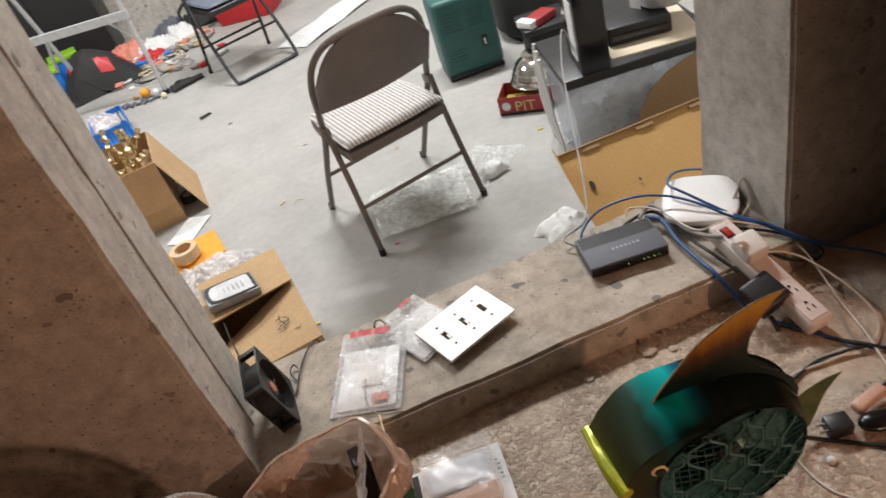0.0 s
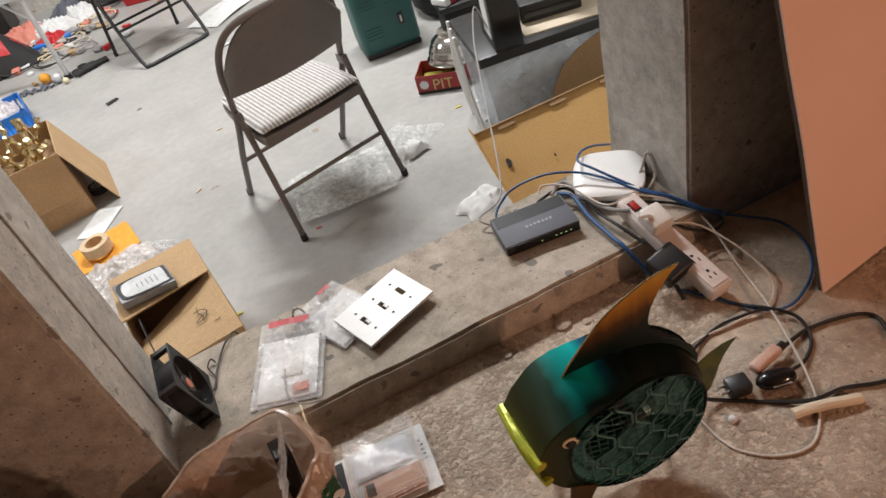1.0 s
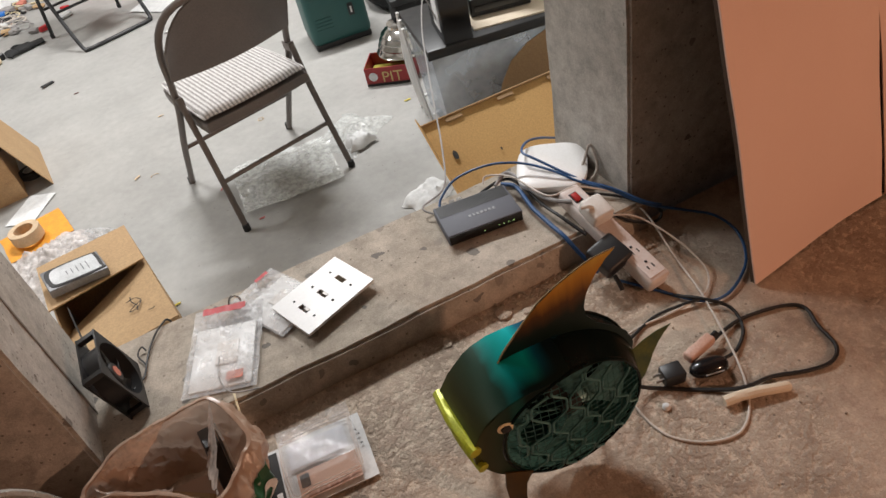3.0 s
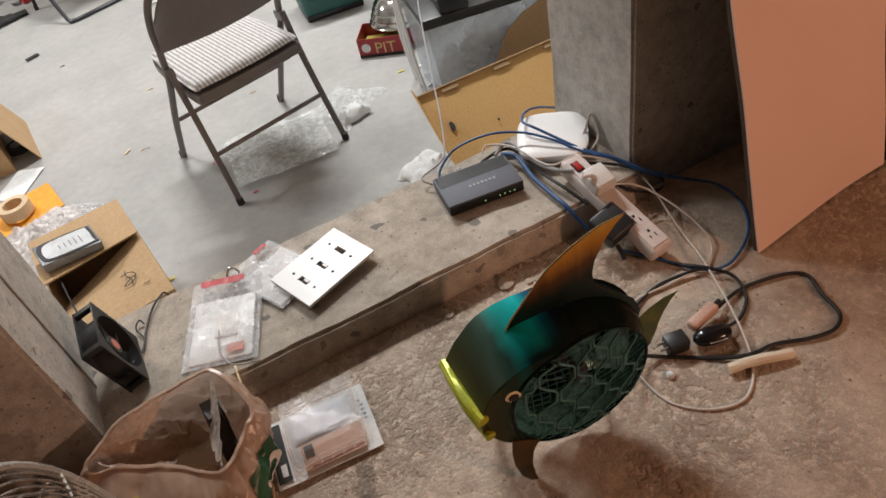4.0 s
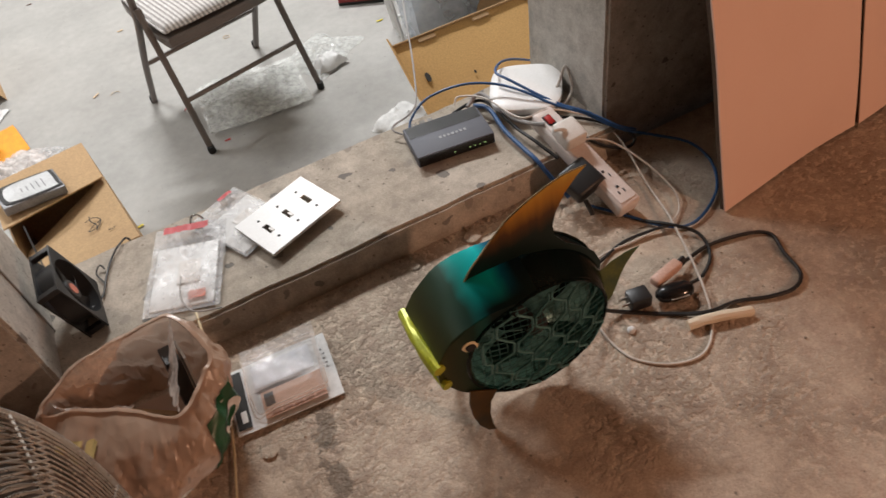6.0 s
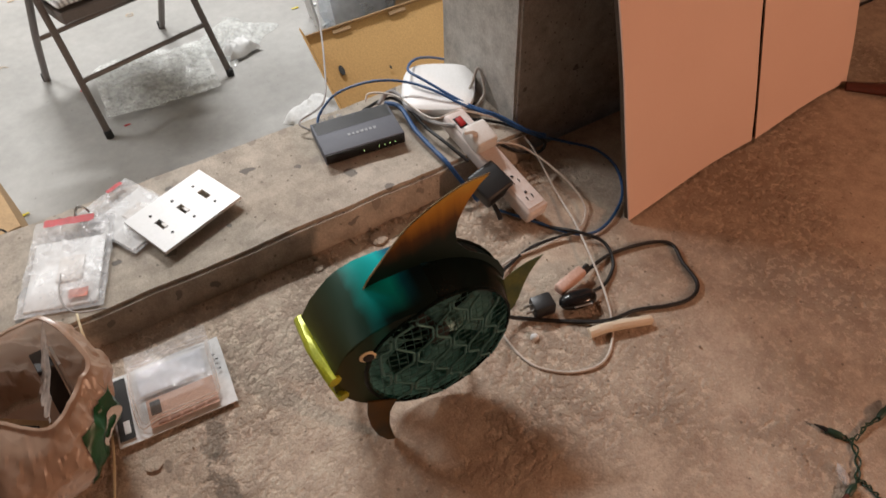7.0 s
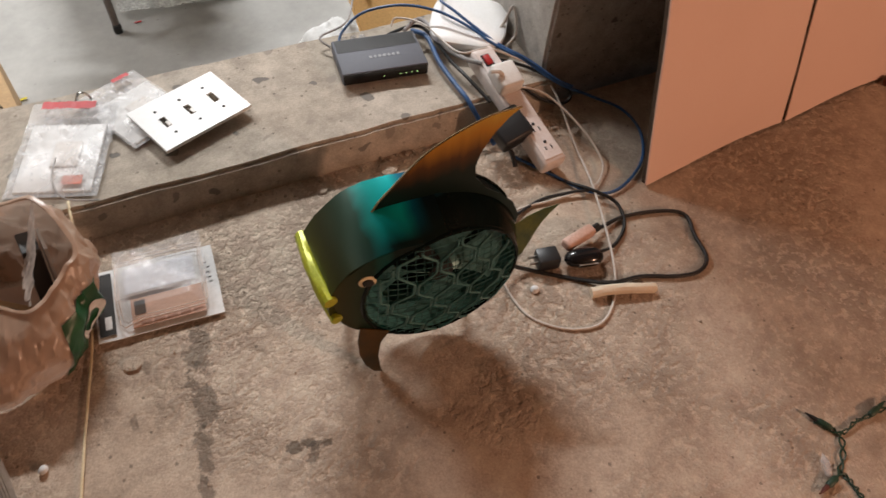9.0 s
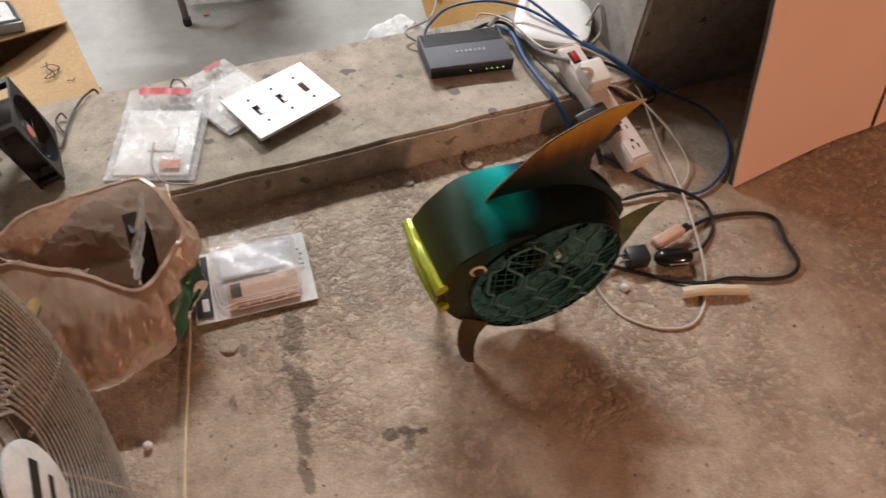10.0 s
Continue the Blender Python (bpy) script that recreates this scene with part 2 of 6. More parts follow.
MAT = dict(
    crawl_floor=concrete("crawl_floor_concrete", (0.6, 0.49, 0.39), (0.5, 0.395, 0.305), pits=0.12, coarse=1.1, dirt_amount=0.2, grit=1.0,
                         stains_and_patches=((0.037, -0.26, 0.032, 0.08, 0.6), (0.028, -0.33, 0.026, 0.075, 0.6), (0.014, -0.4, 0.018, 0.065, 0.6), (0.004, -0.46, 0.012, 0.04, 0.6), (0.128, -0.448, 0.03, 0.014, 0.75), (0.152, -0.456, 0.026, 0.012, 0.75), (0.139, -0.468, 0.016, 0.014, 0.6), (-0.06, -0.335, 0.009, 0.024, 0.5), (-0.03, -0.255, 0.009, 0.015, 0.45))),
    sill=concrete("sill_concrete", (0.48, 0.42, 0.355), (0.39, 0.335, 0.27), pebbles=0.62, pits=0.25, dirt_amount=0.25),
    # wall: dark patches on the left wall, two low and two further up
    wall=concrete("wall_concrete", (0.56, 0.53, 0.485), (0.45, 0.42, 0.38), pits=0.75, pebbles=0.16, dirt_amount=0.35, upright=True, stains_and_patches=((-0.42, 0.14, 0.075, 0.1, 0.3), (-0.5, 0.2, 0.1, 0.12, 0.3), (-0.46, 0.62, 0.05, 0.08, 0.25), (-0.7, 0.35, 0.12, 0.2, 0.3))),
    garage_floor=concrete("garage_floor_concrete", (0.4, 0.39, 0.37), (0.33, 0.322, 0.305), pits=0.03, dirt=(0.3, 0.3, 0.28), dirt_amount=0.45, smooth=0.5, grit=0.25),
    # concrete darkened for the unseen crawl walls, so they bounce less light
    unseen_dark_wall=surf("low_bounce_concrete", (0.15, 0.125, 0.1), (0.1, 0.085, 0.07), scale=4, rough=0.9),
    plaster=surf("ceiling_paint", (0.62, 0.6, 0.56), rough=0.9, scale=4),
    joist=surf("old_timber", (0.14, 0.09, 0.05), (0.09, 0.055, 0.03), scale=8, stretch=(1, 8, 8), rough=0.8),
    board_pink=surf("pink_foam_board", (0.87, 0.63, 0.53), (0.83, 0.59, 0.49), scale=3, rough=0.5, relief=0.02, fine=300, grit=0.03),
    board_edge=surf("board_core", (0.1, 0.065, 0.045), rough=0.9),
    card=surf("brown_cardboard", (0.48, 0.32, 0.17), (0.42, 0.27, 0.14), scale=7, rough=0.85, relief=0.12, fine=160, stretch=(1, 1, 1)),
    card_kraft=surf("kraft_cardboard", (0.5, 0.3, 0.11), (0.45, 0.26, 0.09), scale=6, rough=0.8, relief=0.1, fine=180),
    card_in=surf("cardboard_inside", (0.36, 0.23, 0.12), (0.3, 0.19, 0.1), scale=7, rough=0.9),
    ink=surf("black_ink", (0.02, 0.018, 0.016), rough=0.7),
    taupe=surf("taupe_enamel", (0.135, 0.112, 0.1), (0.12, 0.1, 0.088), scale=14, rough=0.42, relief=0.05),
    rubber=surf("black_rubber", (0.018, 0.018, 0.018), rough=0.75),
    black=surf("black_plastic", (0.016, 0.016, 0.017), (0.024, 0.024, 0.025), scale=20, rough=0.42, relief=0.1, fine=500),
    black_gloss=surf("glossy_black_plastic", (0.012, 0.012, 0.013), rough=0.16, relief=0.03),
    steel_blue=surf("dark_blue_grey_steel", (0.12, 0.128, 0.155), (0.105, 0.112, 0.138), rough=0.62, metal=0.0, relief=0.1, fine=700),
    white=surf("white_plastic", (0.84, 0.83, 0.82), (0.81, 0.8, 0.78), rough=0.35, relief=0.02),
    ivory=surf("aged_white_plastic", (0.8, 0.76, 0.72), (0.74, 0.69, 0.64), scale=16, rough=0.38, relief=0.03),
    red=surf("red_plastic", (0.55, 0.02, 0.025), rough=0.4, relief=0.05),
    red_card=surf("printed_red_card", (0.34, 0.03, 0.03), (0.27, 0.02, 0.025), scale=20, rough=0.5),
    gold_ink=surf("gold_print", (0.6, 0.45, 0.18), rough=0.5),
    blue=surf("blue_plastic", (0.02, 0.19, 0.62), (0.015, 0.15, 0.52), rough=0.4),
    green_case=surf("dark_green_plastic", (0.027, 0.112, 0.104), (0.022, 0.095, 0.088), scale=12, rough=0.5, relief=0.12, fine=600),
    chrome=surf("polished_steel", (0.72, 0.71, 0.69), rough=0.12, metal=1.0, relief=0.02),
    zinc=surf("bright_steel_wire", (0.66, 0.62, 0.57), (0.55, 0.51, 0.47), rough=0.28, metal=0.7, relief=0.03),
    brass=surf("shiny_brass", (0.72, 0.6, 0.36), (0.55, 0.43, 0.24), rough=0.22, metal=1.0, relief=0.03),
    silver_paint=surf("grey_metal_paint", (0.66, 0.67, 0.68), rough=0.4, metal=0.3),
    mustard=surf("dull_yellow_paper", (0.45, 0.38, 0.06), rough=0.6),
    lime=surf("lime_green_plastic", (0.25, 0.5, 0.03), rough=0.4),
    paper=surf("white_paper", (0.8, 0.8, 0.79), rough=0.85, relief=0.04),
    orange=surf("orange_paper", (0.85, 0.36, 0.03), rough=0.7),
    tan=surf("masking_tape_paper", (0.68, 0.5, 0.32), rough=0.75),
    cable_blue=surf("blue_cable_jacket", (0.03, 0.1, 0.27), (0.025, 0.085, 0.22), rough=0.45, relief=0.02),
    cable_white=surf("white_cable_jacket", (0.62, 0.56, 0.5), (0.55, 0.49, 0.43), rough=0.5, relief=0.02),
    cable_grey=surf("grey_cable_jacket", (0.36, 0.34, 0.33), rough=0.5, relief=0.02),
    cable_black=surf("black_cable_jacket", (0.015, 0.014, 0.014), rough=0.5, relief=0.02),
    bamboo=surf("straw_coloured_strip", (0.78, 0.68, 0.47), (0.7, 0.58, 0.36), rough=0.6),
    film=clear_film("clear_plastic_film", (0.985, 0.985, 0.985), 0.26, rough=0.17, crinkle=38, relief=0.9),
    clear=clear_film("clear_hard_plastic", (0.985, 0.985, 0.985), 0.14, rough=0.08, crinkle=40, relief=0.5),
    bubble=clear_film("bubble_wrap_film", (0.95, 0.96, 0.95), 0.4, rough=0.12, crinkle=42, milk=(0.88, 0.89, 0.87)),
    milky=clear_film("milky_plastic_bag", (0.96, 0.94, 0.93), 0.55, rough=0.25, crinkle=35, milk=(0.8, 0.74, 0.71)),
    carrier=thin_bag("thin_tan_carrier_bag"),
    tote=clear_film("smoky_clear_plastic", (0.93, 0.95, 0.97), 0.34, rough=0.15, crinkle=7, milk=(0.74, 0.77, 0.8), relief=0.3),
    hdd=surf("dull_aluminium", (0.24, 0.24, 0.25), (0.17, 0.17, 0.18), rough=0.42, metal=0.2),
    eye_paint=surf("pale_yellow_paint", (0.85, 0.74, 0.48), rough=0.4),
    groove=surf("dark_form_line", (0.26, 0.24, 0.22), rough=0.9),
    grey_print=surf("grey_print", (0.3, 0.31, 0.33), rough=0.5),
    led_red=glow("red_switch_lamp", (0.4, 0.015, 0.012), 0.12),
    led_green=glow("green_status_lamp", (0.6, 1.0, 0.35), 1.1),
)

# ---- shapes ----
def mesh_of(bm, name, smooth=35):
    me = bpy.data.meshes.new(name)
    bm.normal_update()
    bm.to_mesh(me)
    bm.free()
    if smooth and len(me.polygons):
        sharp = radians(smooth)
        me.polygons.foreach_set("use_smooth", [True] * len(me.polygons))
        me.set_sharp_from_angle(angle=sharp)
    return me


def thing(name, label, category, at=(0, 0, 0), rz=0.0, group="", kind="", rx=0.0, ry=0.0):
    ob = new(name)
    ob.empty_display_size = 0.02
    ob.matrix_world = pose(*at, rx, ry, rz)
    return tagged(ob, label, category, group, kind)


def part(name, bm, material, parent, label="", smooth=35):
    me = mesh_of(bm, name, smooth)
    me.materials.append(MAT[material] if isinstance(material, str) else material)
    ob = new(name, me)
    ob.parent = parent
    return tagged(ob, label) if label else ob


def solo(name, bm, material, label, category, at=(0, 0, 0), rz=0.0, group="", kind="", rx=0.0, ry=0.0, smooth=35):
    me = mesh_of(bm, name, smooth)
    me.materials.append(MAT[material] if isinstance(material, str) else material)
    ob = new(name, me)
    ob.matrix_world = pose(*at, rx, ry, rz)
    return tagged(ob, label, category, group, kind)


def box(sx, sy, sz, at=(0, 0, 0), bevel=0.0, seg=2, m=None, bm=None):
    """A box that stands on its own base at the place given, with rounded edges."""
    b = bmesh.new()
    bmesh.ops.create_cube(b, size=1)
    bmesh.ops.scale(b, vec=(sx, sy, sz), verts=b.verts)
    bmesh.ops.translate(b, vec=(0, 0, sz / 2), verts=b.verts)
    if bevel:
        bmesh.ops.bevel(b, geom=b.edges[:], offset=bevel, segments=seg, affect="EDGES", profile=0.5)
    bmesh.ops.transform(b, matrix=Matrix.Translation(at) @ (m or Matrix()), verts=b.verts)
    return join(bm, b)


def join(bm, b):
    if bm is None:
        return b
    me = bpy.data.meshes.new("tmp")
    b.to_mesh(me)
    b.free()
    bm.from_mesh(me)
    bpy.data.meshes.remove(me)
    return bm


def lathe(profile, n=32, at=(0, 0, 0), m=None, bm=None, cap=True):
    """A turned shape about z from (radius, height) pairs."""
    b = bmesh.new()
    rings = []
    for r, z in profile:
        rings.append([b.verts.new((r * math.cos(k * math.tau / n), r * math.sin(k * math.tau / n), z)) for k in range(n)])
    for a, c in zip(rings, rings[1:]):
        for k in range(n):
            b.faces.new((a[k], a[(k + 1) % n], c[(k + 1) % n], c[k]))
    if cap:
        b.faces.new(rings[0][::-1])
        b.faces.new(rings[-1])
    bmesh.ops.transform(b, matrix=Matrix.Translation(at) @ (m or Matrix()), verts=b.verts)
    return join(bm, b)


def glide(points, steps=6, closed=False):
    """A smooth line through the points."""
    p = [Vector(q) for q in points]
    n = len(p)
    out = []
    for i in range(n if closed else n - 1):
        a, b, c, d = (p[(i - 1) % n], p[i], p[(i + 1) % n], p[(i + 2) % n]) if closed else (p[max(i - 1, 0)], p[i], p[i + 1], p[min(i + 2, n - 1)])
        for s in range(steps):
            u = s / steps
            out.append(0.5 * (2 * b + (c - a) * u + (2 * a - 5 * b + 4 * c - d) * u * u + (3 * b - a - 3 * c + d) * u ** 3))
    if not closed:
        out.append(p[-1])
    return out


def tube(points, r, n=8, closed=False, steps=6, bm=None, flat=1.0):
    """A round (or flattened) tube along a smooth line."""
    line = glide(points, steps, closed) if steps > 1 else [Vector(q) for q in points]
    b = bmesh.new()
    rings, count = [], len(line)
    side = None
    for i, q in enumerate(line):
        nxt = line[(i + 1) % count] if closed or i + 1 < count else q
        prv = line[i - 1] if closed or i else q
        t = (nxt - prv).normalized()
        if side is None:
            side = t.orthogonal().normalized() if abs(t.z) > 0.9 else t.cross(Vector((0, 0, 1))).normalized()
        side = (side - t * side.dot(t)).normalized()
        up = side.cross(t)
        rings.append([b.verts.new(q + side * (r * math.cos(k * math.tau / n)) + up * (r * flat * math.sin(k * math.tau / n))) for k in range(n)])
    for i in range(count if closed else count - 1):
        a, c = rings[i], rings[(i + 1) % count]
        for k in range(n):
            b.faces.new((a[k], a[(k + 1) % n], c[(k + 1) % n], c[k]))
    if not closed:
        b.faces.new(rings[0][::-1])
        b.faces.new(rings[-1])
    return join(bm, b)


def slab(outline, thick, axis="z", at=0.0, bevel=0.0, bm=None, n_smooth=0):
    """A flat plate cut to an outline (pairs), standing across an axis, of a true thickness."""
    pts = [(q[0], q[1]) for q in outline]
    if n_smooth:
        pts = [(q.x, q.y) for q in glide([(a, c, 0) for a, c in pts], n_smooth, True)]
    b = bmesh.new()
    place = {"z": lambda a, c, h: (a, c, h), "y": lambda a, c, h: (a, h, c), "x": lambda a, c, h: (h, a, c)}[axis]
    lo = [b.verts.new(place(a, c, at - thick / 2)) for a, c in pts]
    hi = [b.verts.new(place(a, c, at + thick / 2)) for a, c in pts]
    f1, f2 = b.faces.new(lo[::-1]), b.faces.new(hi)
    for i in range(len(pts)):
        j = (i + 1) % len(pts)
        b.faces.new((lo[i], lo[j], hi[j], hi[i]))
    bmesh.ops.recalc_face_normals(b, faces=b.faces[:])
    if bevel:
        bmesh.ops.bevel(b, geom=[e for f in (f1, f2) for e in f.edges], offset=bevel, segments=1, affect="EDGES")
    bmesh.ops.triangulate(b, faces=[f for f in b.faces if len(f.verts) > 4])
    return join(bm, b)


def sheet(nx, ny, fn, thick=0.0, bm=None):
    """A bent sheet: fn(u, v) gives its places for u, v from 0 to 1; with a true thickness where given."""
    b = bmesh.new()
    g = [[b.verts.new(fn(i / nx, j / ny)) for j in range(ny + 1)] for i in range(nx + 1)]
    for i in range(nx):
        for j in range(ny):
            b.faces.new((g[i][j], g[i + 1][j], g[i + 1][j + 1], g[i][j + 1]))
    if thick:
        bmesh.ops.recalc_face_normals(b, faces=b.faces[:])
        bmesh.ops.solidify(b, geom=b.faces[:], thickness=thick)
    return join(bm, b)


def rough_up(bm, amount, scale, seed=0.0):
    for v in bm.verts:
        v.co += noise.noise_vector(v.co * scale + Vector((seed, seed * 2, 0))) * amount
    return bm


def moved(bm, m):
    bmesh.ops.transform(bm, matrix=m, verts=bm.verts)
    return bm


# ---- the setting ----
OPEN_L, OPEN_R, DEEP = -0.297, 0.761, 0.29


def setting(name, bm, material, label, smooth=35):
    return solo(name, bm, material, label, "setting", kind="structure", smooth=smooth)


def worn_block(x0, x1, y0, y1, z0, z1, step=0.03, wear=0.004):
    """A concrete block whose edges are slightly broken and uneven."""
    b = bmesh.new()
    bmesh.ops.create_cube(b, size=1)
    for v in b.verts:
        v.co = Vector((x0 if v.co.x < 0 else x1, y0 if v.co.y < 0 else y1, z0 if v.co.z < 0 else z1))
    bmesh.ops.bevel(b, geom=b.edges[:], offset=0.006, segments=2, affect="EDGES")
    for axis, a, c in ((0, x0, x1), (2, z0, z1)):
        n = min(int((c - a) / step), 60)
        for k in range(1, n):
            co, no = [0, 0, 0], [0, 0, 0]
            co[axis], no[axis] = a + (c - a) * k / n, 1
            bmesh.ops.bisect_plane(b, geom=b.verts[:] + b.edges[:] + b.faces[:], plane_co=co, plane_no=no)
    for v in b.verts:
        v.co += noise.noise_vector(v.co * 11) * wear + noise.noise_vector(v.co * 45) * wear * 0.5
    return b


bm = sheet(60, 60, lambda u, v: (-2.2 + u * 5.2, -3.0 + v * 3.02, 0.004 * noise.noise(Vector((u * 9, v * 9, 0)))), 0.0)
setting("floor", bm, "crawl_floor", "bare beige concrete crawl space floor, rough and stained")
bm = worn_block(OPEN_L - 0.02, OPEN_R + 0.02, 0.0, DEEP, -0.2, 0.06, 0.02, 0.003)
for v in bm.verts:
    if v.co.z > 0 and v.co.y < 0.05:
        v.co.y += 0.012 * v.co.z / 0.06      # the front leans back a little
setting("window_sill_ledge", bm, "sill", "low worn concrete sill with grey pebbles showing through")
setting("wall_below_sill", box(OPEN_R - OPEN_L + 0.04, DEEP - 0.01, 0.29, ((OPEN_L + OPEN_R) / 2, DEEP / 2, GROUND - 0.02)), "wall", "concrete wall under the sill, seen from the garage")
bm = worn_block(-2.2, OPEN_L, 0.004, DEEP, GROUND - 0.02, HIGH, 0.04, 0.003)
for v in bm.verts:
    if v.co.x > -1:
        v.co.x += 0.012 * max(v.co.z - 0.06, 0.0) - 0.014 * v.co.y / DEEP       # the jamb leans in and splays towards the garage
setting("wall_left", bm, "wall", "thick cast concrete wall with form lines and pits")
bm = worn_block(OPEN_R, 3.0, 0.038, DEEP + 0.022, GROUND - 0.02, HIGH, 0.04, 0.003)
setting("wall_right", bm, "wall", "thick cast concrete wall with form lines and pits")
setting("lintel", box(OPEN_R - OPEN_L, DEEP - 0.02, HIGH - 1.5, ((OPEN_L + OPEN_R) / 2, DEEP / 2, 1.5)), "wall", "concrete beam over the opening")
setting("ground", box(8.4, 5.6, 0.1, (0, DEEP + 2.8, GROUND - 0.1)), "garage_floor", "smooth pale grey concrete garage floor, scuffed and dusty")
setting("wall_far", box(8.4, 0.2, 3.7, (0, 5.95, GROUND - 0.02)), "wall", "grey concrete garage wall")
setting("wall_side_left", box(0.2, 5.6, 3.7, (-4.2, 3.1, GROUND - 0.02)), "wall", "grey concrete garage wall")
setting("wall_side_right", box(0.2, 5.6, 3.7, (3.1, 3.1, GROUND - 0.02)), "wall", "grey concrete garage wall")
setting("ceiling", box(8.6, 5.9, 0.1, (0, 3.1, HIGH)), "plaster", "dull white garage ceiling")
setting("ceiling_crawl", box(5.6, 3.2, 0.1, (0.4, -1.58, CEIL)), "joist", "low dark timber ceiling of the crawl space")
setting("wall_over_left", box(2.1, DEEP, 3.7, (-3.2, DEEP / 2, GROUND - 0.02)), "wall", "concrete wall beside the opening")

# unseen walls, kept dark to hold down bounced light
setting("wall_crawl_back", box(5.4, 0.15, 2.1, (0.4, -3.05, -0.1)), "unseen_dark_wall", "unseen concrete wall at the back of the crawl space, darkened to cut bounce")
setting("wall_crawl_left", box(0.15, 3.1, 2.1, (-2.25, -1.5, -0.1)), "unseen_dark_wall", "unseen concrete side wall of the crawl space, darkened to cut bounce")
setting("wall_crawl_right", box(0.15, 3.1, 2.1, (3.05, -1.5, -0.1)), "unseen_dark_wall", "unseen concrete side wall of the crawl space, darkened to cut bounce")
part("form_line", moved(rough_up(box(0.002, 0.004, 1.4, (0, 0, 0)), 0.0004, 30), pose(OPEN_L - 0.005, 0.135, 0.06, 0, 0.69, 0)), "groove", bpy.data.objects["wall_left"])

# ---- crawl space: the pink boards ----
def foam_board(x0, x1, y0, y1, high, label):
    ob = thing("insulation_board", label, "board", ((x0 + x1) / 2, (y0 + y1) / 2, 0.004), math.degrees(math.atan2(y1 - y0, x1 - x0)), group="boards against the wall", rx=-15.8)
    w = math.hypot(x1 - x0, y1 - y0)

    def bow(b):
        for v in b.verts:
            v.co.y += 0.006 * math.sin(v.co.z * 5 + x0 * 3) + 0.003 * noise.noise(v.co * 6) + 0.007 * math.cos(v.co.x / w * math.pi) - 0.006 * max(0.0, v.co.x / w) ** 2 * math.sin(v.co.z * 4)
        return b
    face = sheet(14, 30, lambda u, v: ((u - 0.5) * w, -0.009, v * high), 0.003)
    part("face", bow(face), "board_pink", ob)
    core = sheet(14, 30, lambda u, v: ((u - 0.5) * (w - 0.003), -0.0045, v * (high - 0.003) + 0.001), 0.008)
    part("core", bow(core), "board_edge", ob, "dark brown core edge")
    return ob


foam_board(0.82, 1.168, -0.235, -0.195, 0.86, "pinkish tan board leaning upright against the concrete wall")
foam_board(1.175, 1.478, -0.191, -0.163, 0.8, "pinkish tan board leaning upright beside another board")

# ---- fish-shaped fan ----
def fish_fan():
    cx, cz, R, near, far = 0.355, 0.172, 0.115, -0.385, -0.285
    ob = thing("fish_fan", "painted metal table fan shaped like a tropical fish", "fan", (cx, -0.335, 0))
    shift = Matrix.Translation((-cx, 0.335, 0))

    def settle(b, flat):
        """Brings a piece into the fan's own space; the drum narrows towards its front and grows shallower towards the tail."""
        for v in b.verts:
            depth = (v.co.y - near) / (far - near)
            if flat is None:
                low, ease = cz - R, max(0.0, min(1.0, (v.co.x - 0.23) / 0.08))
                slim = 1 - 0.13 * ease * max(0.0, min(1.0, 1 - depth)) ** 2
                v.co.x, v.co.z = cx + (v.co.x - cx) * slim, low + (v.co.z - low) * slim
            if v.co.x > 0.26 and 0 < depth < 1.3:
                v.co.y -= (v.co.x - 0.26) * 0.24 * depth
        return moved(b, shift)
    inv = None
    mesh_paint, t, b = nodes_of("fish_body_paint")
    v = coords(t)
    sep = t.nodes.new("ShaderNodeSeparateXYZ")
    link(t, v, sep.inputs[0])
    wob = noise_tex(t, v, 14, 3)
    f = math_node(t, "ADD", sep.outputs[0], math_node(t, "MULTIPLY", wob, 0.02))
    r = t.nodes.new("ShaderNodeValToRGB")
    mp = t.nodes.new("ShaderNodeMapRange")
    mp.inputs[1].default_value, mp.inputs[2].default_value = -0.16, 0.1
    link(t, f, mp.inputs[0])
    link(t, mp.outputs[0], r.inputs[0])
    e = r.color_ramp.elements
    e[0].position, e[0].color = 0.0, (0.1, 0.11, 0.02, 1)
    e[1].position, e[1].color = 0.9, (0.003, 0.02, 0.02, 1)
    for pos, c in ((0.14, (0.035, 0.038, 0.014, 1)), (0.29, (0.014, 0.05, 0.032, 1)), (0.37, (0.0, 0.34, 0.31, 1)), (0.47, (0.0, 0.56, 0.56, 1)), (0.53, (0.0, 0.14, 0.24, 1)), (0.59, (0.002, 0.012, 0.02, 1))):
        k = e.new(pos)
        k.color = c
    # the flank before the fin: black green, with the fin's shadow painted in
    side = t.nodes.new("ShaderNodeMapRange")
    side.inputs[1].default_value, side.inputs[2].default_value = -0.005, -0.045
    link(t, sep.outputs[1], side.inputs[0])
    back = t.nodes.new("ShaderNodeMapRange")
    back.inputs[1].default_value, back.inputs[2].default_value = -0.11, -0.06
    link(t, f, back.inputs[0])
    col = mix(t, math_node(t, "MULTIPLY", side.outputs[0], back.outputs[0]), r.outputs[0], (0.002, 0.012, 0.011))
    link(t, col, b.inputs["Base Color"])
    b.inputs["Metallic"].default_value, b.inputs["Roughness"].default_value = 0.25, 0.3
    b.inputs["Specular IOR Level"].default_value = 0.3
    MAT["fish_paint"] = mesh_paint
    fin, t, b = nodes_of("fish_fin_paint")
    v = coords(t)
    sep = t.nodes.new("ShaderNodeSeparateXYZ")
    link(t, v, sep.inputs[0])
    streak = noise_tex(t, coords(t, "Object", (60, 60, 6)), 1.0, 3)
    h = math_node(t, "ADD", sep.outputs[2], math_node(t, "MULTIPLY", streak, 0.03))
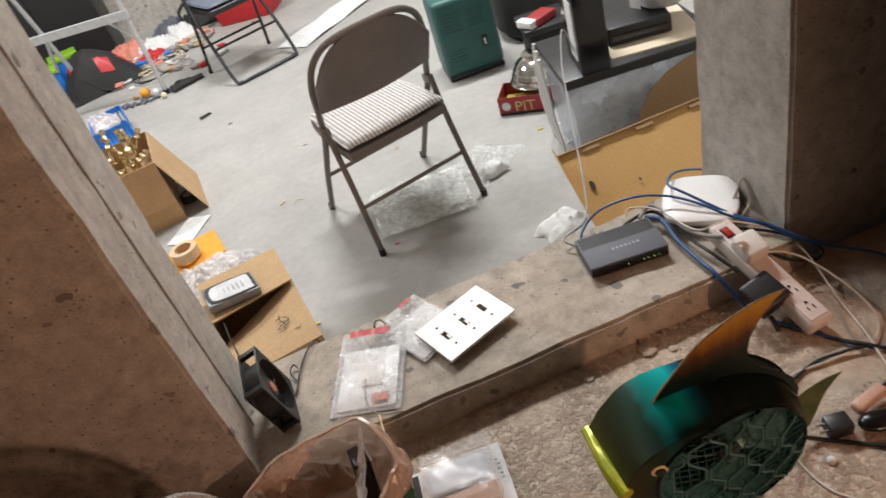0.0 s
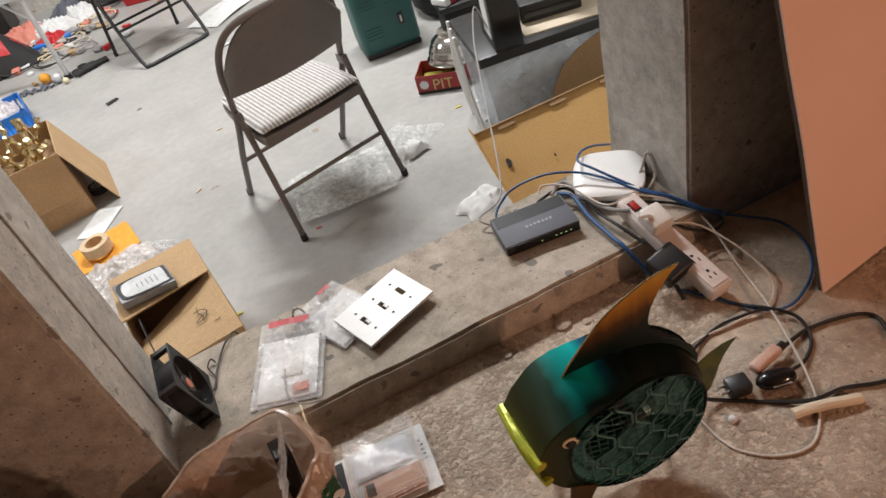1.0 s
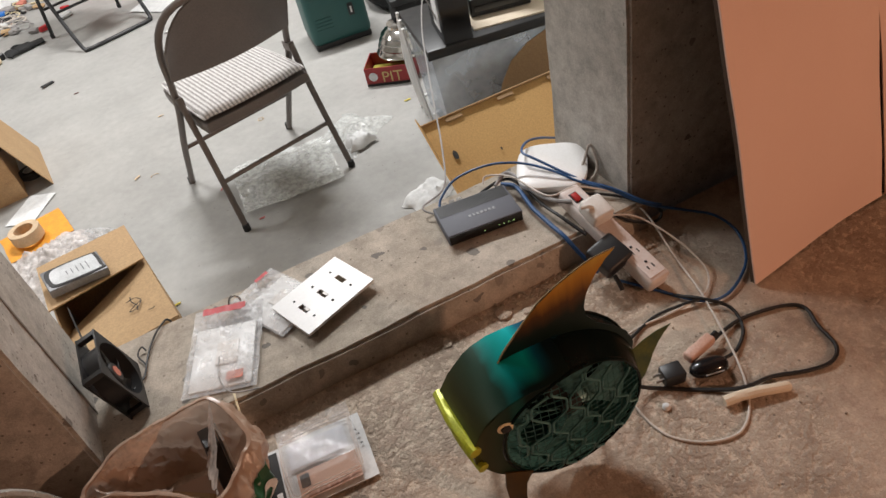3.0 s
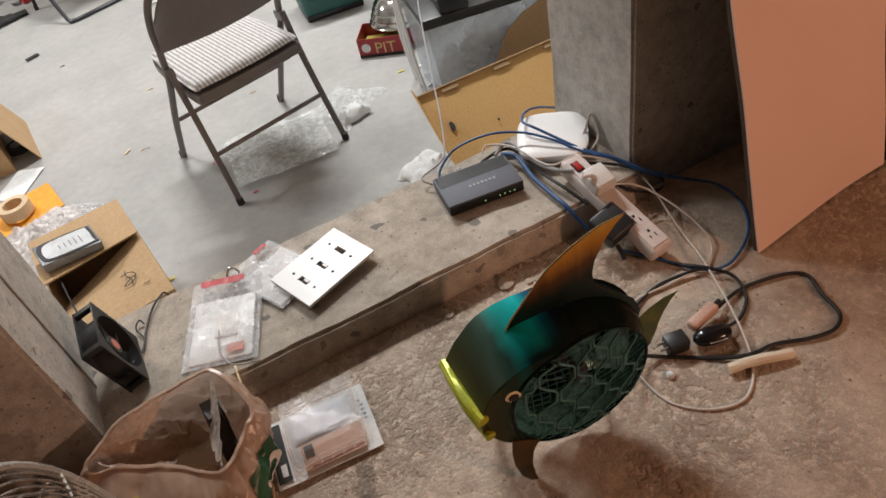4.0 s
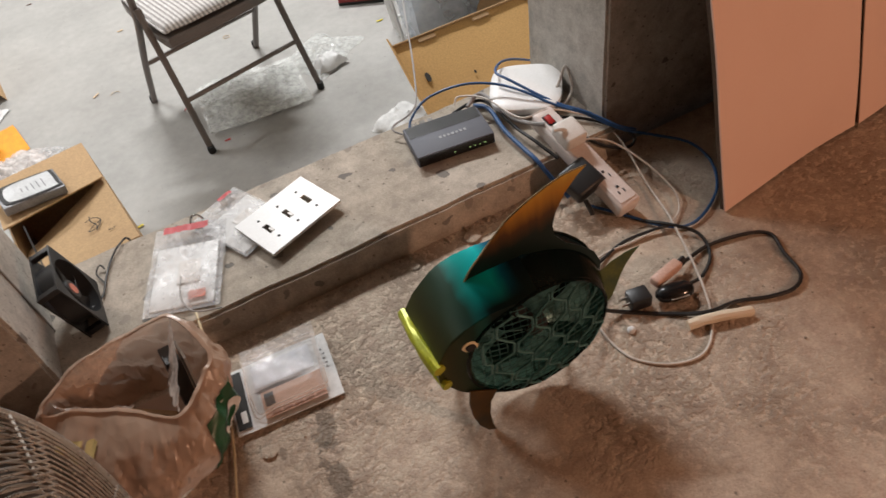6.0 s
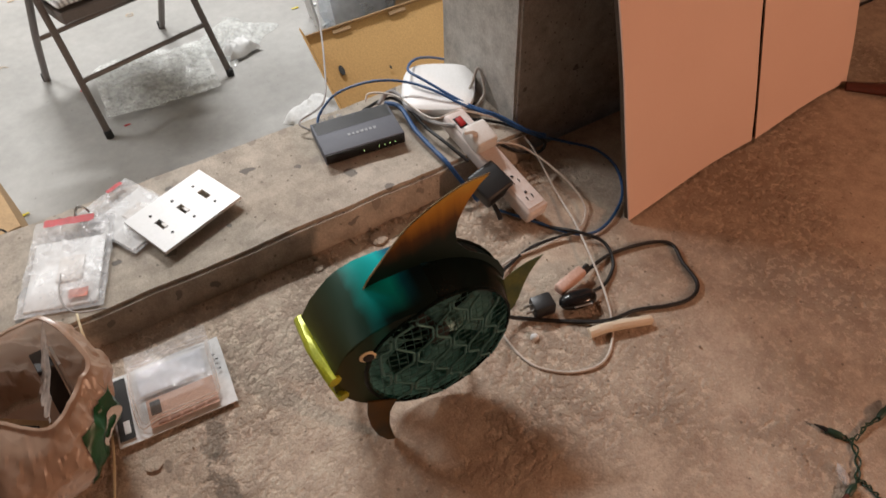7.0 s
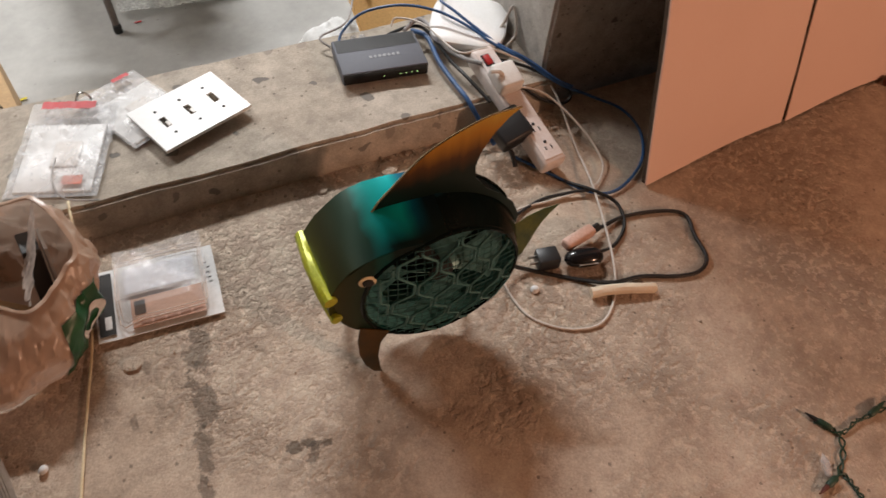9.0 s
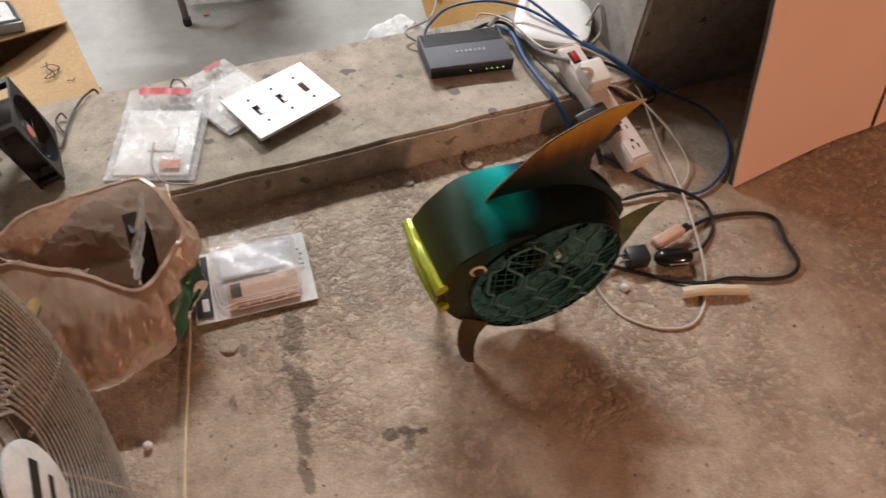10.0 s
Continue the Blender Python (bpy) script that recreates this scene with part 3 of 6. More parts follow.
    h = math_node(t, "SUBTRACT", h, math_node(t, "MULTIPLY", sep.outputs[0], 0.2))
    mp = t.nodes.new("ShaderNodeMapRange")
    mp.inputs[1].default_value, mp.inputs[2].default_value = 0.2, 0.41
    link(t, h, mp.inputs[0])
    r = t.nodes.new("ShaderNodeValToRGB")
    e = r.color_ramp.elements
    e[0].position, e[0].color = 0.24, (0.004, 0.018, 0.014, 1)
    e[1].position, e[1].color = 0.97, (0.64, 0.42, 0.06, 1)
    for pos, c in ((0.58, (0.005, 0.014, 0.009, 1)), (0.69, (0.09, 0.035, 0.006, 1)), (0.82, (0.46, 0.21, 0.018, 1))):
        k = e.new(pos)
        k.color = c
    link(t, mp.outputs[0], r.inputs[0])
    link(t, r.outputs[0], b.inputs["Base Color"])
    b.inputs["Metallic"].default_value, b.inputs["Roughness"].default_value = 0.35, 0.35
    MAT["fin_paint"] = fin
    MAT["fish_dark"] = surf("fish_dark_teal_enamel", (0.002, 0.009, 0.009), (0.0015, 0.006, 0.006), rough=0.24, metal=0.0, relief=0.03)
    MAT["fish_dark"].node_tree.nodes["Principled BSDF"].inputs["Specular IOR Level"].default_value = 0.22
    MAT["fish_lining"] = surf("fish_bright_teal_lining", (0.15, 0.42, 0.43), (0.1, 0.33, 0.34), scale=18, rough=0.35, metal=0.0, relief=0.03)
    MAT["fish_wire"] = surf("fish_teal_wire", (0.085, 0.22, 0.22), (0.06, 0.17, 0.17), rough=0.35, metal=0.2, relief=0.0)
    MAT["fish_net"] = surf("fish_pale_teal_mesh", (0.07, 0.2, 0.2), (0.055, 0.16, 0.16), rough=0.4, metal=0.3, relief=0.0)
    MAT["foot_paint"] = surf("fish_foot_paint", (0.16, 0.075, 0.012), (0.006, 0.02, 0.014), scale=9, rough=0.35, metal=0.3, relief=0.03)
    MAT["fish_lip"] = surf("fish_yellow_green_lip", (0.5, 0.5, 0.03), (0.36, 0.4, 0.03), rough=0.35, metal=0.2)
    MAT["tail_paint"] = surf("fish_tail_paint", (0.15, 0.16, 0.02), (0.012, 0.05, 0.02), scale=20, rough=0.35, metal=0.3)
    # the drum's band, open towards both faces
    def band(u, v):
        a = math.radians(-128 + 256 * u)
        return (cx + R * math.cos(a), near + (far - near) * v, cz + R * math.sin(a))
    part("drum", settle(sheet(40, 4, band, 0.0015), inv), "fish_dark", ob, "dark teal sheet metal drum")
    def lining(u, v):
        a = math.radians(-180 + 360 * u)
        return (cx + (R - 0.004) * math.cos(a), near + 0.004 + (far - near - 0.006) * v, cz + (R - 0.004) * math.sin(a))
    part("drum_lining", settle(sheet(48, 4, lining, 0.001), inv), "fish_lining", ob, "brighter teal inside of the drum")
    disc = [(cx + (R - 0.003) * math.cos(k * math.tau / 40), cz + (R - 0.003) * math.sin(k * math.tau / 40)) for k in range(40)]
    part("back_plate", settle(slab(disc, 0.0015, "y", far - 0.004), inv), "fish_dark", ob, "dark closed back of the drum")
    # the head: a bent ribbon over forehead and chin, and two cheeks
    top = [(0.205, 0.213), (0.222, 0.238), (0.25, 0.262), (0.283, 0.279), (0.315, 0.286), (0.35, 0.2885)]
    chin = [(0.213, 0.158), (0.226, 0.135), (0.245, 0.112), (0.267, 0.092), (0.285, 0.08)]
    for name, line in (("forehead", top), ("chin", chin)):
        q = glide([(a, 0, c) for a, c in line], 4)
        n = len(q) - 1
        part(name, settle(sheet(n, 4, lambda u, v, q=q, n=n: (q[round(u * n)].x, near + (far - near) * v, q[round(u * n)].z), 0.0015), inv), "fish_paint", ob)
    arc = [(cx + (R - 0.004) * math.cos(math.radians(a)), cz + (R - 0.004) * math.sin(math.radians(a))) for a in range(112, 232, 10)]
    cheek = top[:5] + arc + chin[::-1][1:]
    for y in (near, far):
        part("cheek", settle(slab(cheek, 0.0015, "y", y), inv), "fish_paint", ob)
    part("lip", settle(rough_up(tube([(0.204, near - 0.004, 0.206), (0.2, -0.335, 0.209), (0.204, far + 0.004, 0.206)], 0.0085, 10), 0.0006, 60), inv), "fish_lip", ob, "yellow green lip")
    part("lip", settle(tube([(0.209, near - 0.004, 0.166), (0.204, -0.335, 0.17), (0.209, far + 0.004, 0.166)], 0.0075, 10), inv), "fish_lip", ob, "yellow green lip")
    part("mouth", settle(box(0.012, far - near - 0.004, 0.04, (0.208, -0.335, 0.167)), inv), "fish_paint", ob)
    for y, s in ((near, -1), (far, 1)):
        eye = part("eye", settle(lathe([(0.0098, 0), (0.0098, 0.0015), (0.0085, 0.0022)], 20, (0.247, y + s * 0.0005, 0.224), Matrix.Rotation(radians(90 * -s), 4, "X")), inv), "eye_paint", ob, "pale gold eye ring")
        part("pupil", settle(lathe([(0.0062, 0), (0.0062, 0.0042), (0.004, 0.005)], 18, (0.247, y + s * 0.0005, 0.224), Matrix.Rotation(radians(90 * -s), 4, "X")), inv), "rubber", eye)
        # wavy scale wires and fine mesh on each face
        wires = None
        for k in range(8):
            x0 = cx - 0.1 + k * 0.0285
            pts = []
            for j in range(61):
                z = cz - R + 2 * R * j / 60
                x = x0 + 0.0115 * max(-1.0, min(1.0, 1.5 * math.sin(math.tau * z / 0.074 + k * math.pi))) + (j - 30) * 0.0004
                if (x - cx) ** 2 + (z - cz) ** 2 < (R - 0.004) ** 2 and x > cx - 0.098:
                    pts.append((x, y + s * (0.004 + 0.012 * (1 - ((x - cx) ** 2 + (z - cz) ** 2) / R ** 2)), z))
            if len(pts) > 3:
                wires = tube(pts, 0.0019, 6, steps=2, bm=wires)
        tagged(part("scale_grille", settle(wires, inv), "fish_wire", ob, "wavy scale-like wires"), kind="stuff")
        net = None
        for k in range(20):
            o = -R + 2 * R * (k + 0.5) / 20
            half = math.sqrt(R * R - o * o) - 0.002
            for a, c in (((cx + o, cz - half), (cx + o, cz + half)), ((cx - half, cz + o), (cx + half, cz + o))):
                line = []
                for j in range(7):
                    x, z = a[0] + (c[0] - a[0]) * j / 6, a[1] + (c[1] - a[1]) * j / 6
                    line.append((x, y + s * 0.011 * (1 - ((x - cx) ** 2 + (z - cz) ** 2) / R ** 2), z))
                net = tube(line, 0.0006, 3, steps=1, bm=net)
        tagged(part("mesh_guard", settle(net, inv), "fish_net", ob), kind="stuff")
        part("rim", settle(tube([(cx + R * math.cos(a * math.tau / 36), y, cz + R * math.sin(a * math.tau / 36)) for a in range(36)], 0.0028, 6, True, 1), inv), "fish_dark", ob)
    # motor and blades inside
    part("motor", settle(lathe([(0.028, 0), (0.03, 0.004), (0.03, 0.04), (0.02, 0.046)], 20, (cx, -0.3, cz), Matrix.Rotation(radians(90), 4, "X")), inv), "black", ob)
    hub = part("hub", settle(lathe([(0.018, 0), (0.018, 0.02), (0.01, 0.024)], 16, (cx, -0.345, cz), Matrix.Rotation(radians(90), 4, "X")), inv), "black", ob)
    for k in range(4):
        def blade(u, v, k=k):
            a = k * math.tau / 4 + (v - 0.5) * (0.5 + 0.7 * u)
            rr = 0.016 + 0.078 * u
            return (cx + rr * math.cos(a), -0.352 + 0.022 * (v - 0.5), cz + rr * math.sin(a))
        part("blade", settle(sheet(6, 6, blade, 0.001), inv), "fish_wire", hub)
    dorsal = [(0.268, 0.253), (0.283, 0.282), (0.3, 0.304), (0.318, 0.326), (0.338, 0.348), (0.36, 0.364), (0.381, 0.376), (0.411, 0.389), (0.442, 0.393), (0.43, 0.382), (0.415, 0.362), (0.402, 0.335), (0.398, 0.315), (0.4, 0.297), (0.415, 0.275), (0.437, 0.258),
              (0.455, 0.238), (0.465, 0.212), (0.463, 0.185), (0.455, 0.17), (0.44, 0.235), (0.4, 0.27), (0.355, 0.283), (0.31, 0.275)]
    b2 = slab(dorsal, 0.0016, "y", -0.33)
    part("dorsal_fin", settle(b2, "fin"), "fin_paint", ob, "tall amber dorsal fin fading to black green")
    part("fin_edge", settle(tube([(a, -0.33, c) for a, c in dorsal[:9]], 0.0014, 5, steps=3), "fin"), "brass", ob, "worn pale fin edge")
    tail = [(0.452, 0.178), (0.464, 0.192), (0.48, 0.204), (0.5, 0.213), (0.522, 0.216), (0.512, 0.203), (0.503, 0.187), (0.496, 0.168), (0.491, 0.148), (0.484, 0.126), (0.474, 0.113), (0.466, 0.13), (0.456, 0.155)]
    part("tail_fin", settle(slab(tail, 0.0016, "y", -0.33), "fin"), "tail_paint", ob, "green and gold tail fin")
    foot = [(0.236, 0.13), (0.232, 0.1), (0.233, 0.068), (0.24, 0.035), (0.252, 0.01), (0.264, 0.001), (0.261, 0.02), (0.259, 0.05), (0.263, 0.08), (0.275, 0.1)]
    for y in (near - 0.004, far + 0.004):
        part("foot_fin", settle(slab(foot, 0.002, "y", y), "fin"), "foot_paint", ob, "dark curved fin foot with amber tip")
    part("back_foot", settle(tube([(0.4, -0.3, 0.07), (0.415, -0.295, 0.03), (0.42, -0.29, 0.002)], 0.006, 8), inv), "fish_dark", ob)
    return ob


fish_fan()

# ---- big floor fan ----
MAT["blade_grey"] = surf("dark_grey_blade_paint", (0.14, 0.125, 0.11), (0.1, 0.09, 0.08), rough=0.4, metal=0.4)

def floor_fan():
    ob = thing("floor_fan", "round floor fan with bright steel wire guard", "fan", (-0.237, -0.46, 0.25), 4.0, ry=-11)
    R = 0.235
    for s, name in ((1, "front_guard"), (-1, "rear_guard")):
        g = None
        count = 20 if s > 0 else 9
        for k in range(count):
            u = k / (count - 1)
            rr = 0.055 + (R - 0.055) * u
            x = (0.014 if s > 0 else -0.075) * math.sqrt(max(1 - (rr / (R * 1.02)) ** 2, 0))
            g = tube([(x, rr * math.cos(a * math.tau / 40), rr * math.sin(a * math.tau / 40)) for a in range(48)], 0.0017, 5, True, 1, bm=g)
        for k in range(8):
            a = k * math.tau / 8 + 0.2
            pts = [((0.011 if s > 0 else -0.072) * math.sqrt(max(1 - (rr / (R * 1.02)) ** 2, 0)), rr * math.cos(a), rr * math.sin(a)) for rr in (0.05, 0.09, 0.13, 0.17, 0.2, 0.225, R)]
            g = tube(pts, 0.0026, 5, steps=2, bm=g)
        tagged(part(name, g, "zinc", ob), kind="stuff")
    part("guard_rim", tube([(0.0, (R + 0.002) * math.cos(a * math.tau / 48), (R + 0.002) * math.sin(a * math.tau / 48)) for a in range(48)], 0.006, 8, True, 1), "zinc", ob)
    badge = part("badge", lathe([(0.05, 0), (0.05, 0.003), (0.045, 0.006), (0.0, 0.007)], 36, (0.012, -0.02, -0.022), Matrix.Rotation(radians(90), 4, "Y"), cap=False), "paper", ob, "white oval maker's plate with dark lettering bars")
    for k, w in enumerate((0.05, 0.034)):
        part("lettering_bar", box(0.001, w, 0.012 - 0.006 * k, (0.0195, -0.02, -0.016 - 0.022 * k)), "ink", badge)
    part("motor", lathe([(0.05, 0), (0.055, 0.01), (0.055, 0.09), (0.04, 0.1)], 24, (-0.16, 0, 0), Matrix.Rotation(radians(90), 4, "Y")), "black", ob)
    hub = part("hub", lathe([(0.035, 0), (0.035, 0.03), (0.02, 0.035)], 20, (-0.06, 0, 0), Matrix.Rotation(radians(90), 4, "Y")), "zinc", ob)
    for k in range(3):
        def blade(u, v, k=k):
            a = k * math.tau / 3 + (v - 0.5) * (0.9 + 0.6 * u)
            rr = 0.03 + 0.17 * u
            return (-0.035 + 0.04 * (v - 0.5), rr * math.cos(a), rr * math.sin(a))
        part("blade", sheet(8, 8, blade, 0.0012), "blade_grey", hub, "dark grey metal fan blade")
    tilt = pose(0, 0, 0, 0, 11, 0)
    for y in (-0.13, 0.13):
        part("foot", moved(tube([(0.03, y, -0.24), (-0.03, y, -0.235), (-0.16, y, -0.24)], 0.009, 8), tilt), "black", ob)
    part("stand", moved(tube([(-0.02, -0.24, 0.0), (-0.02, -0.235, -0.15), (-0.02, -0.13, -0.235), (-0.02, 0.13, -0.235), (-0.02, 0.235, -0.15), (-0.02, 0.24, 0.0)], 0.009, 8), tilt), "black", ob)
    return ob


floor_fan()

# ---- folding chairs ----
def weave():
    m, t, b = nodes_of("striped_seat_cloth")
    v = coords(t)
    w = t.nodes.new("ShaderNodeTexWave")
    w.wave_type, w.bands_direction = "BANDS", "X"
    w.inputs["Scale"].default_value, w.inputs["Distortion"].default_value, w.inputs["Detail"].default_value, w.inputs["Detail Scale"].default_value = 22, 1.1, 2, 5
    link(t, v, w.inputs["Vector"])
    th = noise_tex(t, coords(t, "Object", (400, 60, 400)), 1.0, 2)
    col = mix(t, ramp(t, w.outputs["Fac"], 0.25, 0.75), (0.29, 0.27, 0.26), (0.61, 0.59, 0.57))
    col = mix(t, 0.3, col, ramp(t, th, 0.3, 0.7), "OVERLAY")
    link(t, col, b.inputs["Base Color"])
    b.inputs["Roughness"].default_value = 0.95
    b.inputs["Sheen Weight"].default_value = 0.2
    bump(t, b, th, 0.5, 0.0015)
    return m


MAT["seat_cloth"] = weave()
MAT["seat_vinyl"] = surf("blue_grey_vinyl", (0.13, 0.15, 0.2), rough=0.5)


def folding_chair(at, rz, frame_mat, seat_mat, label, u_legs=False, H=0.785, W=0.23, S=0.415):
    ob = thing("folding_chair", label, "chair", at, rz, group="folding chairs")
    r = 0.0115
    # one bent tube each: front legs run up into the back's hoop
    join_y, join_z = 0.085, 0.5
    hoop = [(-W, -0.235, 0.0)] if not u_legs else [(-W + 0.1, -0.256, 0.012), (-W + 0.035, -0.25, 0.013), (-W + 0.008, -0.225, 0.032)]
    hoop += [(-W + 0.004, -0.09, 0.22), (-W + 0.012, join_y - 0.03, join_z - 0.08), (-W + 0.014, join_y + 0.02, join_z + 0.03), (-W + 0.012, 0.15, H - 0.15), (-W + 0.035, 0.19, H - 0.06), (-W + 0.1, 0.21, H - 0.01), (0, 0.215, H)]
    mirror = [(-x, y, z) for x, y, z in hoop[-2::-1]]
    part("frame_tube", tube(hoop + mirror, r, 10, u_legs, 5), frame_mat, ob)
    for s in (-1, 1):
        leg = part("rear_leg", tube([(s * (W - 0.014), join_y + 0.02, join_z - 0.02), (s * (W - 0.012), 0.15, 0.3), (s * W, 0.24, 0.0)], r * 0.95, 10, steps=4), frame_mat, ob)
        part("rubber_foot", lathe([(0.0125, 0.0), (0.0132, 0.004), (0.0125, 0.026)], 14, (s * W, 0.239, 0.0)), "rubber", leg)
        if not u_legs:
            part("rubber_foot", lathe([(0.0125, 0.0), (0.0132, 0.004), (0.0125, 0.026)], 14, (s * W, -0.235, 0.0)), "rubber", ob)
        part("hinge_plate", box(0.006, 0.05, 0.03, (s * (W - 0.024), join_y + 0.005, join_z - 0.05), 0.002), frame_mat, ob)
    part("front_stretcher", tube([(-W + 0.004, -0.094, 0.214), (W - 0.004, -0.094, 0.214)], 0.008, 8, steps=1), frame_mat, ob)
    part("rear_stretcher", tube([(-W + 0.008, 0.187, 0.182), (W - 0.008, 0.187, 0.182)], 0.008, 8, steps=1), frame_mat, ob)
    # the pan and its pad
    w0, w1 = 0.185, 0.2
    plan = [(-w0, -0.165), (-w0 + 0.04, -0.205), (0, -0.212), (w0 - 0.04, -0.205), (w0, -0.165), (w1, 0.17), (w1 - 0.035, 0.205), (0, 0.214), (-w1 + 0.035, 0.205), (-w1, 0.17)]
    smooth_plan = [(q.x, q.y) for q in glide([(a, c, 0) for a, c in plan], 4, True)]
    part("seat_pan", slab(smooth_plan, 0.034, "z", S - 0.03, 0.004), frame_mat, ob)
    pad = bmesh.new()
    rings = []
    for k, (sc, z) in enumerate(((0.955, S + 0.0), (0.965, S + 0.006), (0.945, S + 0.013), (0.88, S + 0.019), (0.6, S + 0.024), (0.25, S + 0.025))):
        rings.append([pad.verts.new((a * sc, c * sc, z)) for a, c in smooth_plan])
    for a, c in zip(rings, rings[1:]):
        for k in range(len(a)):
            pad.faces.new((a[k], a[(k + 1) % len(a)], c[(k + 1) % len(a)], c[k]))
    pad.faces.new(rings[-1])
    part("seat_pad", pad, seat_mat, ob, "padded striped grey cloth seat" if seat_mat == "seat_cloth" else "")
    part("seat_piping", tube([(a * 0.972, c * 0.972, S + 0.006) for a, c in smooth_plan], 0.0035, 6, True, 1), seat_mat, ob)

    def back(u, v):
        x = (u - 0.5) * 2
        y = 0.128 + 0.075 * v + 0.014 * (1 - x * x)
        top = H - 0.004 - 0.12 * abs(x) ** 3.2
        low = H - 0.235 + 0.03 * (1 - x * x) * 0 - 0.012 * math.cos(x * 1.5)
        return (x * (W - 0.012), y, low + (top - low) * v)
    part("backrest", sheet(20, 8, back, 0.008), frame_mat, ob)
    return ob


folding_chair((0.21, 1.54, GROUND), 194.5, "taupe", "seat_cloth", "taupe metal folding chair with striped grey cloth seat")
folding_chair((-0.25, 3.88, GROUND), 20, "black", "seat_vinyl", "black tubular folding chair with blue grey vinyl seat", True, 0.8, 0.23, 0.47)

# ---- network things on the sill ----
SILL = 0.062


def network_switch():
    ob = thing("network_switch", "small dark blue grey metal network switch with lit ports", "network switch", (0.487, 0.172, SILL), -7.5)
    part("body", box(0.158, 0.101, 0.025, (0, 0, 0.001), 0.0025), "steel_blue", ob)
    for k in range(11):
        part("rib", box(0.15, 0.0016, 0.0014, (0, 0.046 - k * 0.0034, 0.0255)), "black", ob)
    part("front_panel", box(0.154, 0.002, 0.021, (0, -0.0505, 0.003)), "black_gloss", ob)
    for k in range(5):
        part("status_light", box(0.0016, 0.0012, 0.0014, (0.0 + k * 0.0105 - 0.004 + (0.02 if k else 0), -0.0519, 0.011)), "led_green", ob)
    for k, w in enumerate((0.006, 0.005, 0.006, 0.007, 0.006, 0.006, 0.006)):
        part("lettering_bar", box(w * 0.8, 0.007, 0.0005, (-0.019 + k * 0.0085, -0.012, 0.0262)), "grey_print", ob)
    for k in range(5):
        part("port", box(0.013, 0.004, 0.012, (-0.05 + k * 0.017, 0.0505, 0.006)), "black", ob)
    for k in range(3):
        part("cable_plug", box(0.0115, 0.022, 0.009, (-0.05 + k * 0.017, 0.06, 0.008), 0.001), "film", ob, "clear network plug")
    for x in (-0.065, 0.065):
        for y in (-0.04, 0.04):
            part("foot", lathe([(0.005, 0), (0.005, 0.002)], 10, (x, y, -0.001)), "rubber", ob)


network_switch()


def access_point():
    ob = thing("access_point", "white rounded square ceiling access point lying on the sill", "access point", (0.682, 0.196, SILL + 0.014), -33, rx=3)
    part("base", lathe([(0.05, -0.014), (0.06, -0.008), (0.06, 0.006)], 40), "white", ob)
    def sq(u, v):
        a = u * math.tau
        k = (abs(math.cos(a)) ** 3.4 + abs(math.sin(a)) ** 3.4) ** (-1 / 3.4)
        rr = 0.074 * k
        prof = ((0.9, 0.004), (0.985, 0.008), (1.0, 0.013), (0.985, 0.018), (0.93, 0.02), (0.75, 0.0212), (0.4, 0.0217), (0.001, 0.022))
        sc, z = prof[round(v * 7)]
        return (rr * sc * math.cos(a), rr * sc * math.sin(a), z)
    part("shell", sheet(64, 7, sq), "white", ob, "domed white shell")


access_point()

# ---- crawl space: cables, plugs, plates ----
def cable(points, r, material, label, category="cable"):
    return solo("cable", tube(points, r, 8, steps=7), material, label, category, group="cables by the sill")


cable([(0.430, 0.232, 0.075), (0.445, 0.252, 0.088), (0.490, 0.262, 0.112), (0.560, 0.247, 0.122), (0.620, 0.213, 0.117), (0.661, 0.160, 0.108), (0.693, 0.114, 0.092), (0.738, 0.062, 0.076), (0.772, 0.004, 0.062), (0.835, -0.03, 0.036), (0.888, -0.062, 0.014), (0.893, -0.120, 0.005), (0.847, -0.188, 0.005), (0.769, -0.228, 0.005), (0.719, -0.213, 0.005), (0.677, -0.149, 0.005), (0.633, -0.090, 0.010)],
      0.0028, "cable_blue", "blue network cable looping from the switch to the floor")
cable([(0.836, 0.435, -0.03), (0.739, 0.343, 0.06), (0.677, 0.288, 0.105), (0.642, 0.245, 0.118), (0.653, 0.204, 0.115), (0.70, 0.12, 0.09), (0.738, 0.062, 0.082), (0.77, 0.006, 0.068), (0.80, -0.01, 0.055)], 0.0028, "cable_blue", "blue network cable crossing the white access point")
cable([(0.578, 0.232, 0.072), (0.592, 0.194, 0.08), (0.587, 0.124, 0.072), (0.589, 0.058, 0.069), (0.592, 0.018, 0.067), (0.601, -0.012, 0.045), (0.62, -0.05, 0.006)], 0.0045, "cable_blue", "dull blue cable hanging over the sill edge")
cable([(0.545, 0.255, 0.075), (0.560, 0.262, 0.085), (0.597, 0.217, 0.09), (0.614, 0.106, 0.1), (0.666, 0.090, 0.105), (0.72, 0.076, 0.08), (0.748, 0.045, 0.07), (0.768, -0.008, 0.042), (0.755, -0.104, 0.01), (0.728, -0.208, 0.012), (0.676, -0.346, 0.012), (0.638, -0.414, 0.004), (0.592, -0.447, 0.004), (0.542, -0.437, 0.004), (0.503, -0.403, 0.004), (0.491, -0.365, 0.004), (0.492, -0.321, 0.004)],
      0.0021, "cable_white", "off-white thin power cable curling over the floor")
cable([(0.651, -0.010, 0.09), (0.698, -0.004, 0.078), (0.748, -0.018, 0.05), (0.774, -0.090, 0.03), (0.779, -0.156, 0.012), (0.758, -0.192, 0.005), (0.721, -0.209, 0.008), (0.651, -0.206, 0.004), (0.597, -0.201, 0.004), (0.554, -0.207, 0.004)], 0.0021, "cable_white", "off-white thin power cable from the power strip")
